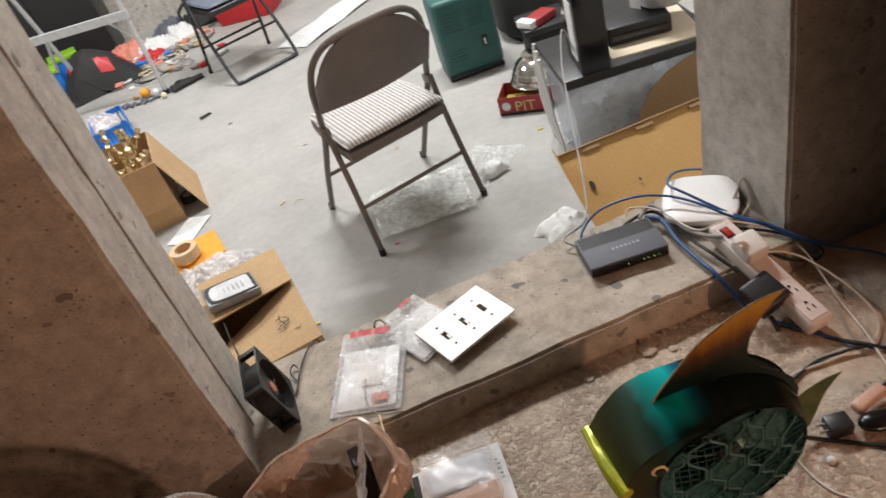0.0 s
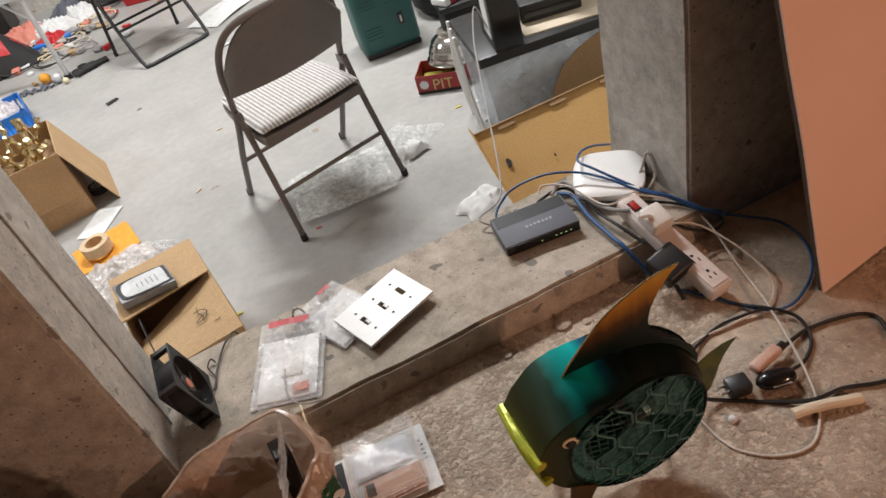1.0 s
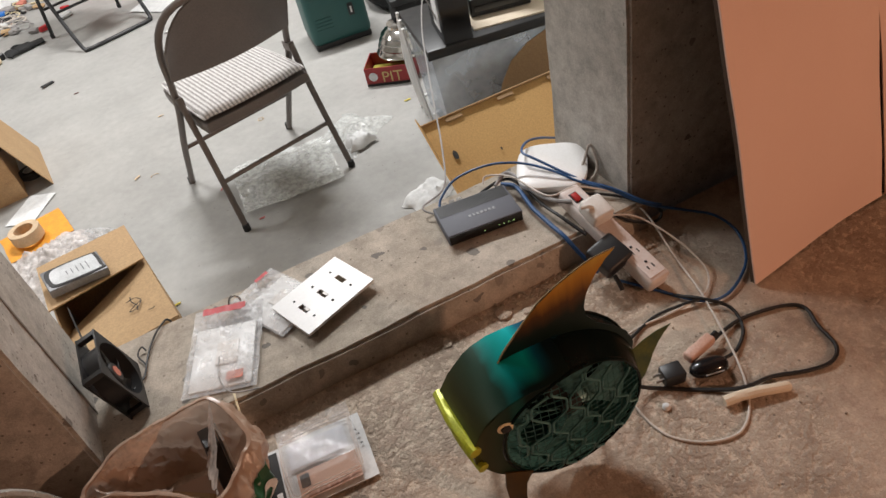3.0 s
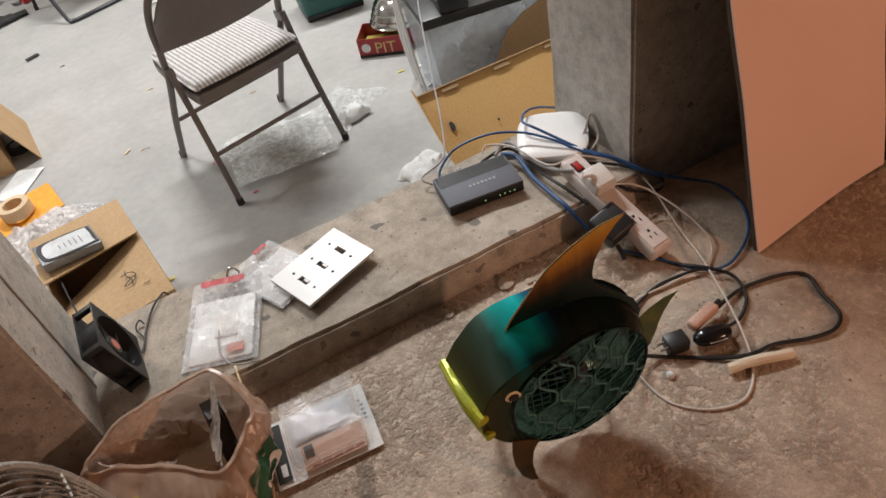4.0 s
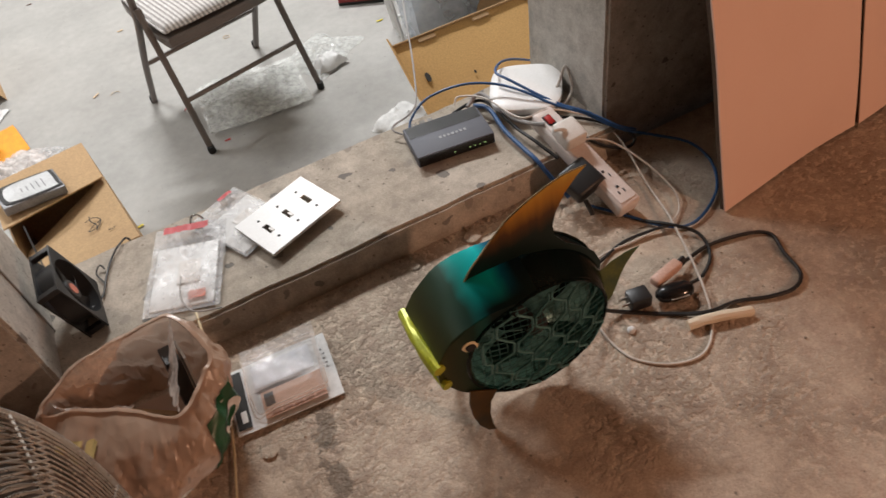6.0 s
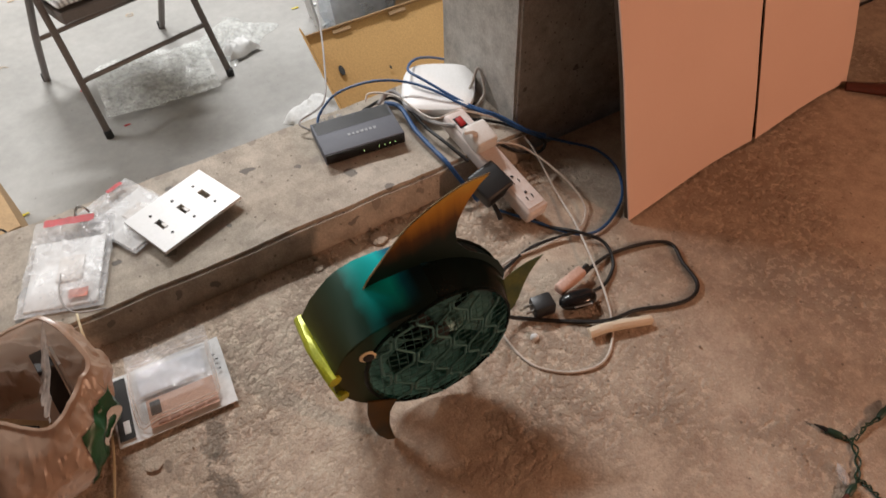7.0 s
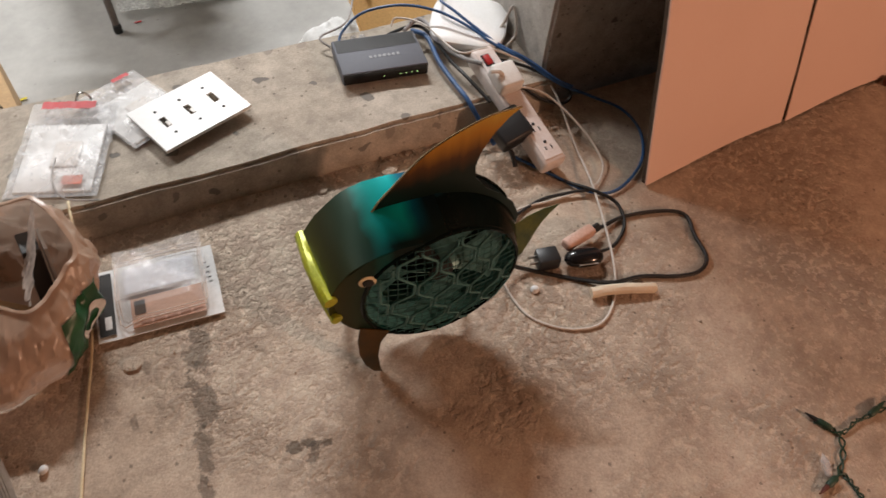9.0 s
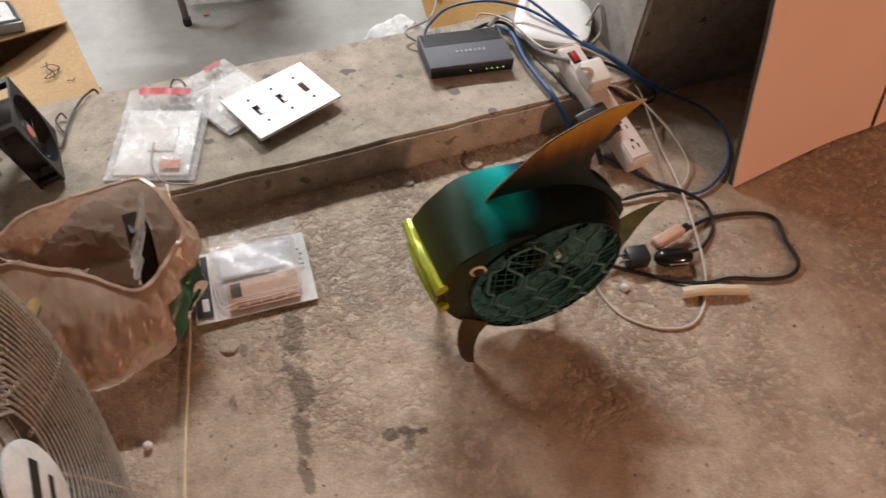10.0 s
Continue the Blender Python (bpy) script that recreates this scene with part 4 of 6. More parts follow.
cable([(0.70, 0.138, 0.078), (0.735, 0.155, 0.1), (0.752, 0.16, 0.128), (0.755, 0.15, 0.12), (0.748, 0.128, 0.09), (0.72, 0.118, 0.075), (0.68, 0.11, 0.08)], 0.003, "cable_white", "short off-white cable standing in a loop")
cable([(0.657, -0.091, 0.03), (0.683, -0.157, 0.004), (0.720, -0.218, 0.014), (0.747, -0.256, 0.008), (0.734, -0.300, 0.004), (0.693, -0.330, 0.006), (0.655, -0.338, 0.016)], 0.003, "cable_black", "black cable from the power adapter")
cable([(0.465, -0.300, 0.10), (0.49, -0.305, 0.05), (0.512, -0.310, 0.02), (0.551, -0.327, 0.004), (0.602, -0.365, 0.004), (0.646, -0.394, 0.01), (0.699, -0.399, 0.004), (0.750, -0.420, 0.004), (0.791, -0.427, 0.004), (0.821, -0.409, 0.004), (0.832, -0.364, 0.004), (0.845, -0.323, 0.004), (0.818, -0.300, 0.004), (0.751, -0.284, 0.004), (0.70, -0.290, 0.008), (0.672, -0.299, 0.014)], 0.0034, "cable_black", "black mains cable of the fish fan in a wide loop")
cable([(0.47, -0.27, 0.09), (0.522, -0.243, 0.03), (0.578, -0.212, 0.006), (0.640, -0.197, 0.004), (0.718, -0.213, 0.01)], 0.003, "cable_black", "black cable running to the fish fan")
cable([(0.67, 0.06, 0.085), (0.694, 0.029, 0.07), (0.732, -0.006, 0.045), (0.777, -0.02, 0.03), (0.797, -0.012, 0.04), (0.772, 0.006, 0.062), (0.735, 0.06, 0.068), (0.68, 0.11, 0.07)], 0.003, "cable_black", "black cable beside the white access point")
cable([(0.562, 0.232, 0.075), (0.602, 0.241, 0.085), (0.608, 0.140, 0.088), (0.619, 0.085, 0.098), (0.64, 0.06, 0.1)], 0.0042, "cable_grey", "grey flex into the power strip")
cable([(0.53, 0.235, 0.072), (0.58, 0.245, 0.072), (0.605, 0.222, 0.072), (0.607, 0.116, 0.075), (0.612, 0.06, 0.078), (0.63, 0.0, 0.062)], 0.0034, "cable_black", "black flex beside the network switch")
cable([(0.415, 0.235, 0.073), (0.405, 0.262, 0.08), (0.47, 0.29, 0.085), (0.53, 0.42, 0.09), (0.597, 0.60, 0.093), (0.665, 0.78, 0.108), (0.745, 0.98, 0.12), (0.86, 1.22, 0.1), (0.92, 1.28, -0.05)], 0.0022, "cable_grey", "thin grey cable strung from the switch to the storage tote")


MAT["strip_white"] = surf("warm_white_plastic", (0.8, 0.71, 0.67), (0.75, 0.66, 0.62), rough=0.35, relief=0.02)


def power_strip():
    eye, end = Vector((0.653, 0.098, 0.092)), Vector((0.683, -0.15, 0.02))
    d = end - eye
    ob = thing("power_strip", "aged white power strip sloping from the sill to the floor", "power strip", eye)
    ob.matrix_world = Matrix.Translation(eye) @ d.to_track_quat("Y", "Z").to_matrix().to_4x4()
    L = d.length
    part("body", rough_up(box(0.047, L, 0.034, (0, L / 2, -0.017), 0.007, 3), 0.0003, 40), "strip_white", ob)
    part("top_face", box(0.038, L - 0.02, 0.002, (0, L / 2, 0.0165), 0.0008, 1), "strip_white", ob)
    rocker = part("switch_rocker", box(0.013, 0.02, 0.006, (0.004, 0.03, 0.017), 0.002), "led_red", ob, "lit red rocker switch")
    part("rocker_bezel", box(0.018, 0.026, 0.003, (0.004, 0.03, 0.0165), 0.001, 1), "black", rocker)
    for k in range(3, 5):
        y = 0.07 + k * 0.039
        plate = part("outlet", box(0.026, 0.026, 0.0004, (0, y, 0.0184)), "strip_white", ob)
        for dx, dy, sx, sy in ((-0.006, 0.004, 0.0022, 0.008), (0.006, 0.004, 0.0022, 0.007), (0, -0.008, 0.005, 0.005)):
            part("slot", box(sx, sy, 0.0006, (dx, y + dy, 0.0191)), "black", plate)
    ad = thing("power_adapter", "black plug-in power adapter on the power strip", "adapter")
    ad.matrix_world = ob.matrix_world @ pose(0.036, 0.165, -0.008, 0, 10, 4)
    part("case", box(0.062, 0.062, 0.034, (0, 0, 0), 0.006, 3), "black", ad)
    part("cord_end", tube([(0.02, 0.034, 0.012), (0.024, 0.052, 0.006), (0.026, 0.06, 0.0)], 0.0045, 8), "black", ad)
    wa = thing("power_adapter", "white plug-in power adapter on the power strip", "adapter")
    wa.matrix_world = ob.matrix_world @ pose(0.004, 0.085, 0.02, 0, 0, -3)
    part("case", box(0.046, 0.052, 0.03, (0, 0, 0), 0.006, 3), "ivory", wa)
    part("cord_end", tube([(0.012, 0.0, 0.03), (0.02, -0.004, 0.036), (0.032, -0.01, 0.034)], 0.004, 8), "ivory", wa)


power_strip()


def floor_plugs():
    a = thing("power_adapter", "small black transformer plug lying on the floor", "adapter", (0.572, -0.317, 0.002), -10)
    part("case", box(0.036, 0.03, 0.026, (0, 0, 0), 0.004), "black", a)
    for y in (-0.006, 0.006):
        part("prong", box(0.014, 0.0015, 0.006, (-0.024, y, 0.012)), "zinc", a)
    b = thing("power_adapter", "glossy black oval power brick lying on the floor", "adapter", (0.627, -0.338, 0.002), -14)
    def egg(u, v):
        x = -1 + 2 * u
        r = math.sqrt(max(1 - abs(x) ** 2.6, 0.0005))
        q = v * math.tau
        return (0.033 * x, 0.017 * r * math.cos(q), 0.014 + 0.0135 * r * math.sin(q))
    part("case", sheet(16, 20, egg), "black_gloss", b)
    part("label", box(0.03, 0.002, 0.0012, (0.002, -0.0165, 0.017)), "silver_paint", b)
    c = thing("extension_socket", "pinkish cable socket lying over the black power brick", "plug", (0.638, -0.303, 0.012), 12)
    part("body", rough_up(box(0.062, 0.02, 0.017, (0, 0, 0), 0.005, 3), 0.0004, 70), "pink_plastic", c)
    part("strain_relief", tube([(0.03, 0, 0.008), (0.045, 0.001, 0.007)], 0.0055, 8, steps=2), "cable_black", c)


MAT["pink_plastic"] = surf("pinkish_tan_plastic", (0.66, 0.42, 0.33), (0.58, 0.36, 0.28), scale=40, rough=0.4, relief=0.03)
floor_plugs()
MAT["bone"] = surf("cream_wood", (0.8, 0.7, 0.55), (0.72, 0.6, 0.45), scale=30, stretch=(1, 8, 8), rough=0.55)
solo("wooden_peg", rough_up(tube([(-0.05, 0, 0.009), (-0.02, 0.001, 0.0105), (0.01, 0.0, 0.0098), (0.046, -0.002, 0.007), (0.052, -0.002, 0.006)], 0.0085, 10), 0.0008, 50), "bone", "cream-coloured wooden peg lying on the concrete", "peg", (0.653, -0.41, 0.0), -15)
solo("pebble", rough_up(lathe([(0.001, 0), (0.006, 0.001), (0.0072, 0.0045), (0.004, 0.009), (0.0008, 0.0098)], 12), 0.001, 120), "paper", "small white pebble on the concrete floor", "stone", (0.53, -0.355, 0.0))
solo("pebble", rough_up(lathe([(0.001, 0), (0.005, 0.001), (0.006, 0.004), (0.0035, 0.007), (0.0008, 0.0078)], 12), 0.001, 120, 3), "paper", "small white pebble on the concrete floor", "stone", (-0.17, -0.352, 0.0))
for x, y, s in ((0.42, -0.03, 0.016), (0.3, -0.035, 0.01), (0.46, -0.05, 0.008), (-0.045, -0.245, 0.012), (0.21, -0.3, 0.006)):
    b = lathe([(0.001, 0), (s * 0.9, s * 0.1), (s, s * 0.2), (s * 0.6, s * 0.36), (0.001, s * 0.38)], 11)
    solo("concrete_crumb", rough_up(b, s * 0.25, 60, x * 9), "crawl_floor", "loose crumb of concrete on the floor", "stone", (x, y, 0.0))


def rubble():
    """Sand and broken crumbs, thick along the foot of the sill and thin over the floor."""
    random.seed(17)
    b = bmesh.new()
    for n in range(620):
        if n < 300:
            x, y, r = random.uniform(-0.28, 0.74), -abs(random.gauss(0, 0.012)) - 0.002, 0.0008 + 0.0032 * random.random() ** 2
        else:
            x, y, r = random.uniform(-0.25, 1.2), random.uniform(-0.75, -0.03), 0.0006 + 0.0016 * random.random() ** 3
        spin, tall = random.uniform(0, 6.28), random.uniform(0.4, 0.8)
        low = [b.verts.new((x + r * random.uniform(0.7, 1.2) * math.cos(spin + k * math.tau / 5), y + r * random.uniform(0.7, 1.2) * math.sin(spin + k * math.tau / 5), 0.0)) for k in range(5)]
        high = [b.verts.new((x + (q.co.x - x) * 0.55, y + (q.co.y - y) * 0.55, 0.002 + r * tall)) for q in low]
        for k in range(5):
            b.faces.new((low[k], low[(k + 1) % 5], high[(k + 1) % 5], high[k]))
        b.faces.new(high)
    solo("concrete_rubble", b, "rubble", "sandy grit and crumbs along the foot of the sill", "rubble", kind="stuff", smooth=0)


MAT["rubble"] = surf("broken_concrete", (0.5, 0.42, 0.34), (0.34, 0.27, 0.21), scale=60, rough=0.9)
rubble()


def wall_plate(at, rz, rx, label):
    ob = thing("wall_plate", label, "wall plate", at, rz, rx=rx)
    W, H, T = 0.163, 0.114, 0.006
    holes = [(-0.046, 0.005, 0.012), (0, 0.005, 0.012), (0.046, 0.005, 0.012)]
    xs = sorted({-W / 2, W / 2} | {x + s * 0.0055 for x, _, _ in holes for s in (-1, 1)})
    ys = [-H / 2, -0.0125, 0.0125, H / 2]
    b = bmesh.new()
    for i in range(len(xs) - 1):
        for j in range(3):
            if j == 1 and i % 2 == 1:
                continue
            vs = [b.verts.new((x, y, T)) for x, y in ((xs[i], ys[j]), (xs[i + 1], ys[j]), (xs[i + 1], ys[j + 1]), (xs[i], ys[j + 1]))]
            b.faces.new(vs)
    bmesh.ops.remove_doubles(b, verts=b.verts, dist=1e-5)
    bmesh.ops.solidify(b, geom=b.faces[:], thickness=0.0022)
    part("plate_face", b, "white", ob, smooth=20)
    rim = None
    for sx, sy, x, y in ((W, 0.003, 0, -H / 2 + 0.0015), (W, 0.003, 0, H / 2 - 0.0015), (0.003, H - 0.006, -W / 2 + 0.0015, 0), (0.003, H - 0.006, W / 2 - 0.0015, 0)):
        rim = box(sx, sy, T - 0.0005, (x, y, 0), bm=rim)
    part("plate_rim", rim, "white", ob)
    for x in (-0.046, 0, 0.046):
        # white piece put in for the light showing through the two left slots
        if x < 0.02:
            part("slot_light_patch", box(0.005, 0.011, 0.002, (x + 0.003, -0.004, T - 0.0026)), "ivory", ob)
        for y in (-0.03, 0.03):
            part("screw_hole", lathe([(0.0028, 0), (0.0028, 0.0003)], 12, (x, y, T + 0.0001)), "ink", ob)
    return ob


wall_plate((0.138, 0.147, 0.0755), 21.5, 2, "white triple toggle switch plate lying on bagged plates")


def bagged_plate(at, rz, w, l, label, red, tilt=0.0):
    ob = thing("zip_bag", label, "plastic bag", at, rz, rx=tilt)
    pw = min(w, 0.114)
    part("inner_plate", box(pw, l * 0.7, 0.006, (0, -l * 0.1, 0.002), 0.002), "white", ob, "white plate inside")
    part("inner_panel", box(pw * 0.36, l * 0.26, 0.0024, (0.008, -l * 0.08, 0.0083), 0.001), "ivory", ob)
    for s in (1, -1):
        def skin(u, v, s=s):
            x, y = (u - 0.5) * w, (v - 0.5) * l
            e = min(1, 6 * min(u, 1 - u, v, 1 - v))
            z = 0.006 + s * 0.0062 * e + (0.009 * (0.5 - abs(noise.noise(Vector((x * 42 + y * 20, y * 38, s))))) + 0.0022 * noise.noise(Vector((x * 90, y * 90, s)))) * (1 if s > 0 else 0.2) * (0.4 + e)
            return (x + 0.004 * noise.noise(Vector((y * 30, 1, s))), y, max(z, 0.0006))
        part("film_skin", sheet(26, 34, skin), "film", ob)
    if red:
        part("zip_strip", sheet(12, 2, lambda u, v: ((u - 0.6) * w * 0.62, l * 0.41 + v * 0.017, 0.0125 + 0.002 * noise.noise(Vector((u * 7, 0, 0))))), "red", ob, "red zip strip")
        part("sticker", box(0.03, 0.018, 0.0004, (0.028, -l * 0.36, 0.0128)), "red_sticker", ob, "pinkish red sticker")
    return ob


MAT["red_sticker"] = surf("faded_red_sticker", (0.7, 0.25, 0.18), rough=0.6)
second = bagged_plate((0.055, 0.2, SILL), 27, 0.12, 0.165, "clear zip bag with a white plate inside", False, 0)
part("zip_strip", sheet(8, 2, lambda u, v: (0.012 + 0.032 * u, 0.069 + 0.009 * v, 0.0135 + 0.002 * noise.noise(Vector((u * 5, 0, 3))))), "red", second, "red zip strip")
bagged_plate((-0.062, 0.14, SILL + 0.002), -19, 0.135, 0.205, "clear zip bag with red strip holding white plates", True, 2)
solo("metal_clip", tube([(-0.012, 0, 0.004), (-0.004, 0.008, 0.018), (0.006, 0.004, 0.022), (0.014, -0.002, 0.012), (0.008, -0.008, 0.006)], 0.0025, 7), "chrome", "small bent steel clip behind the zip bag", "clip", (-0.02, 0.243, SILL))
cable([(-0.075, 0.11, 0.08), (-0.085, 0.06, 0.082), (-0.073, 0.02, 0.078), (-0.03, 0.012, 0.066)], 0.0014, "cable_grey", "thin grey wire lying on the zip bag")


def blister_pack():
    ob = thing("blister_pack", "opened clear blister pack on a printed card", "package", (0.01, -0.145, 0.004), -4.5)
    part("card", rough_up(sheet(16, 12, lambda u, v: ((u - 0.5) * 0.172, (v - 0.5) * 0.125, 0.003 + 0.006 * u * v), 0.0012), 0.0012, 18), "paper", ob)
    part("printed_panel", box(0.1, 0.05, 0.0008, (0.012, -0.03, 0.0085)), "tan_print", ob, "pinkish brown printed panel")
    for k in range(5):
        part("print_square", box(0.014, 0.012, 0.0005, (-0.02 + k * 0.018, -0.047, 0.0094)), "tan_print2", ob)
    part("dark_stripe", box(0.022, 0.11, 0.0006, (-0.072, 0, 0.0062)), "ink", ob, "dark printed stripe")
    part("badge", box(0.009, 0.022, 0.0004, (-0.07, -0.034, 0.0068)), "paper", ob)
    part("dark_square", box(0.015, 0.024, 0.0006, (-0.026, -0.022, 0.0096)), "ink", ob)
    for k in range(4):
        part("lettering_bar", box(0.004, 0.0025, 0.0004, (0.073 + 0.003 * (k % 2), 0.028 - k * 0.009, 0.0118 - k * 0.0006)), "ink", ob)
    def dome(u, v):
        e = min(1, 9 * min(u, 1 - u, v, 1 - v))
        return ((u - 0.5) * 0.112 + 0.006, (v - 0.5) * 0.1 + 0.006, 0.011 + 0.02 * e + 0.0015 * noise.noise(Vector((u * 6, v * 6, 0))))
    part("blister", sheet(30, 26, dome), "clear", ob, "clear crinkled blister")
    part("pale_insert", rough_up(box(0.1, 0.045, 0.0008, (0.006, 0.028, 0.0098)), 0.0006, 30), "pale_print", ob, "pale bluish printed panel")
    # thin pale tubes draw the highlight lines along the blister's edges
    for k, (dx, dy) in enumerate(((0.0, 0.0), (0.004, 0.007))):
        x0, x1, y0, y1 = -0.053 + dx, 0.064 + dx, -0.046 + dy, 0.06 + dy
        rim = tube([(x0, y0, 0.013), (x0 + 0.03, y0 - 0.001, 0.0145), (x1 - 0.01, y0, 0.0135), (x1, y0 + 0.01, 0.014), (x1 + 0.001, y1 - 0.02, 0.017), (x1 - 0.004, y1, 0.018), (x0 + 0.02, y1 + 0.001, 0.016), (x0, y1 - 0.008, 0.015)], 0.0011 - 0.0003 * k, 6, True, 3)
        part("blister_highlight", rim, "pale_edge_film", ob, "pale line put in for the highlight on the blister's edge")
    part("clear_sheet", rough_up(sheet(14, 12, lambda u, v: (-0.05 + 0.125 * u, -0.02 + 0.09 * v, 0.034 + 0.004 * math.sin(u * 5 + v * 3)), 0.0004), 0.002, 24), "clear", ob, "loose clear plastic sheet")
    return ob


# film paler than the bag's: highlights on folds and edges are in its colour
MAT["pale_edge_film"] = clear_film("pale_edge_highlight_film", (0.96, 0.92, 0.88), 0.6, rough=0.3, crinkle=50, milk=(0.86, 0.75, 0.67), relief=0.8)
MAT["pale_print"] = surf("pale_blue_grey_print", (0.62, 0.64, 0.7), (0.54, 0.56, 0.62), rough=0.4)
MAT["tan_print"] = surf("pinkish_print", (0.55, 0.33, 0.23), (0.48, 0.28, 0.19), rough=0.45)
MAT["tan_print2"] = surf("brown_print", (0.42, 0.22, 0.14), rough=0.45)
blister_pack()




def carrier_bag():
    ob = thing("carrier_bag", "crumpled thin tan plastic carrier bag standing open, half full", "plastic bag", (-0.195, -0.14, 0.0))
    # the mouth sags in front, its corner stands up behind
    mouth = glide([(0.134, 0.0, 0.148), (0.102, 0.067, 0.172), (0.03, 0.088, 0.152), (-0.038, 0.092, 0.14), (-0.085, 0.068, 0.13),
                   (-0.105, 0.045, 0.122), (-0.055, 0.028, 0.12), (0.01, -0.012, 0.119), (0.067, -0.06, 0.12), (0.112, -0.03, 0.136)], 24, True)
    sharp = lambda q: 1 - 2 * abs(noise.noise(q))

    def wall(u, v):
        a = (u % 1.0) * math.tau
        ca, sa = math.cos(a), math.sin(a)
        f = (u % 1.0) * 240
        rim = mouth[int(f) % 240].lerp(mouth[(int(f) + 1) % 240], f - int(f))
        base, belly = Vector((0.09 * ca, 0.098 * sa, 0.0)), Vector((0.15 * ca, 0.15 * sa, 0.06))
        p = base * (1 - v) ** 2 + belly * (2 * v * (1 - v)) + rim * v * v
        k = 0.01 * noise.noise(Vector((ca * 1.9, sa * 1.9, v * 1.3)))
        k += 0.014 * sharp(Vector((ca * 1.9 + v * 1.2, sa * 1.9, v * 1.4 + 3))) + 0.007 * sharp(Vector((ca * 3.2, sa * 3.2 + v * 2, v * 2))) + 0.0035 * sharp(Vector((ca * 10 + v * 2, sa * 10, v * 6)))
        k *= (0.35 + 0.85 * v) * (1 - 0.88 * v ** 4)
        k += 0.005 * v * (1 - v ** 8) * sharp(Vector((ca * 3.5 + v * 2.5, sa * 3.5, v * 5))) + 0.0025 * (1 - v ** 8) * sharp(Vector((ca * 13 + v * 4, sa * 13, v * 9)))
        lift = 0.004 * v ** 3 * sharp(Vector((ca * 2.2, sa * 2.2, 9)))
        return (p.x + k * ca, p.y + k * sa, max(p.z + lift + 0.3 * k * v, 0.001))
    part("film_skin", sheet(200, 70, wall), "carrier", ob, smooth=22)

    def hem(u, v):
        x, y, z = wall(u, 1.0)
        a = u * math.tau
        drop = 0.004 + 0.004 * noise.noise(Vector((math.cos(a) * 3, math.sin(a) * 3, 2)))
        return (x + math.cos(a) * 0.006 * math.sin(math.pi * min(v * 1.4, 1)), y + math.sin(a) * 0.006 * math.sin(math.pi * min(v * 1.4, 1)), z + 0.002 - drop * v * v)
    part("rim_fold", sheet(200, 5, hem), "carrier", ob)
    def flap(a, b, c, sag, seed):
        """A loose fold of the mouth's film between two points of the rim, falling towards c."""
        a, b, c = Vector(a), Vector(b), Vector(c)
        def f(u, v):
            p = a.lerp(b, u).lerp(c, v * (0.55 + 0.4 * math.sin(math.pi * u)))
            n = 0.006 * (1 - 2 * abs(noise.noise(Vector((u * 4, v * 3, seed))))) + 0.003 * noise.noise(Vector((u * 11, v * 7, seed)))
            return (p.x + n, p.y + n * 0.6, p.z - sag * math.sin(math.pi * u) * (1 - v) + n)
        return sheet(36, 16, f)
    part("mouth_fold", flap((0.102, 0.067, 0.174), (0.067, -0.062, 0.121), (0.055, 0.01, 0.1), 0.01, 2.0), "pale_edge_film", ob, "loose bright fold of film")
    part("mouth_fold", flap((-0.1, 0.05, 0.124), (0.01, -0.014, 0.121), (-0.03, -0.03, 0.095), 0.008, 5.0), "pale_edge_film", ob, "loose bright fold of film")
    part("mouth_fold", flap((0.03, 0.088, 0.154), (-0.085, 0.07, 0.132), (-0.03, 0.055, 0.12), -0.012, 8.0), "pale_edge_film", ob, "loose bright fold of film")
    part("base", lathe([(0.001, 0.002), (0.07, 0.002), (0.088, 0.006)], 40, cap=False), "carrier", ob)
    def patch(u, v):
        a = -0.95 + u * 0.7
        x, y, z = wall(((a / math.tau) % 1.0), 0.2 + 0.6 * v)
        return (x * 1.022, y * 1.022, z)
    pm, t, b = nodes_of("green_bag_print")
    n = noise_tex(t, coords(t), 30, 4)
    link(t, mix(t, ramp(t, n, 0.3, 0.7), (0.012, 0.06, 0.022), (0.02, 0.12, 0.045)), b.inputs["Base Color"])
    b.inputs["Roughness"].default_value = 0.35
    part("green_print", sheet(16, 16, patch), pm, ob, "dark green printed panel")
    def ring(u, v):
        a, r = u * math.tau, 0.13 + 0.09 * v
        return patch(0.62 + 1.1 * r * math.cos(a), 0.52 + 1.3 * r * math.sin(a))
    part("white_ring_print", moved(sheet(24, 2, ring), pose(0.0012, -0.0012, 0.0)), "paper", ob, "white ring shape")
    for k in range(3):
        def blk(u, v, k=k):
            x, y, z = wall(0.575 + k * 0.025 + u * 0.018, 0.76 + 0.1 * v)
            return (x * 1.02, y * 1.02, z + 0.003)
        part("lettering_bar", sheet(6, 6, blk), "gold_ink", ob)
    bx = thing("dark_box", "small black box with pale paper inside the carrier bag", "box", (-0.128, -0.108, 0.03), 10, rx=-8, ry=8)
    part("body", box(0.022, 0.045, 0.1, (0, 0, 0), 0.002), "black", bx)
    part("paper_panel", box(0.004, 0.048, 0.094, (0.0165, 0, 0.004)), "paper", bx)
    ca = thing("small_carton", "brown card carton with dark label inside the carrier bag", "box", (-0.2, -0.13, 0.006), -28, ry=14)
    part("body", box(0.075, 0.05, 0.05, (0, 0, 0), 0.002), "card", ca)
    part("label", box(0.05, 0.03, 0.001, (0, 0, 0.0502)), "ink", ca)


carrier_bag()
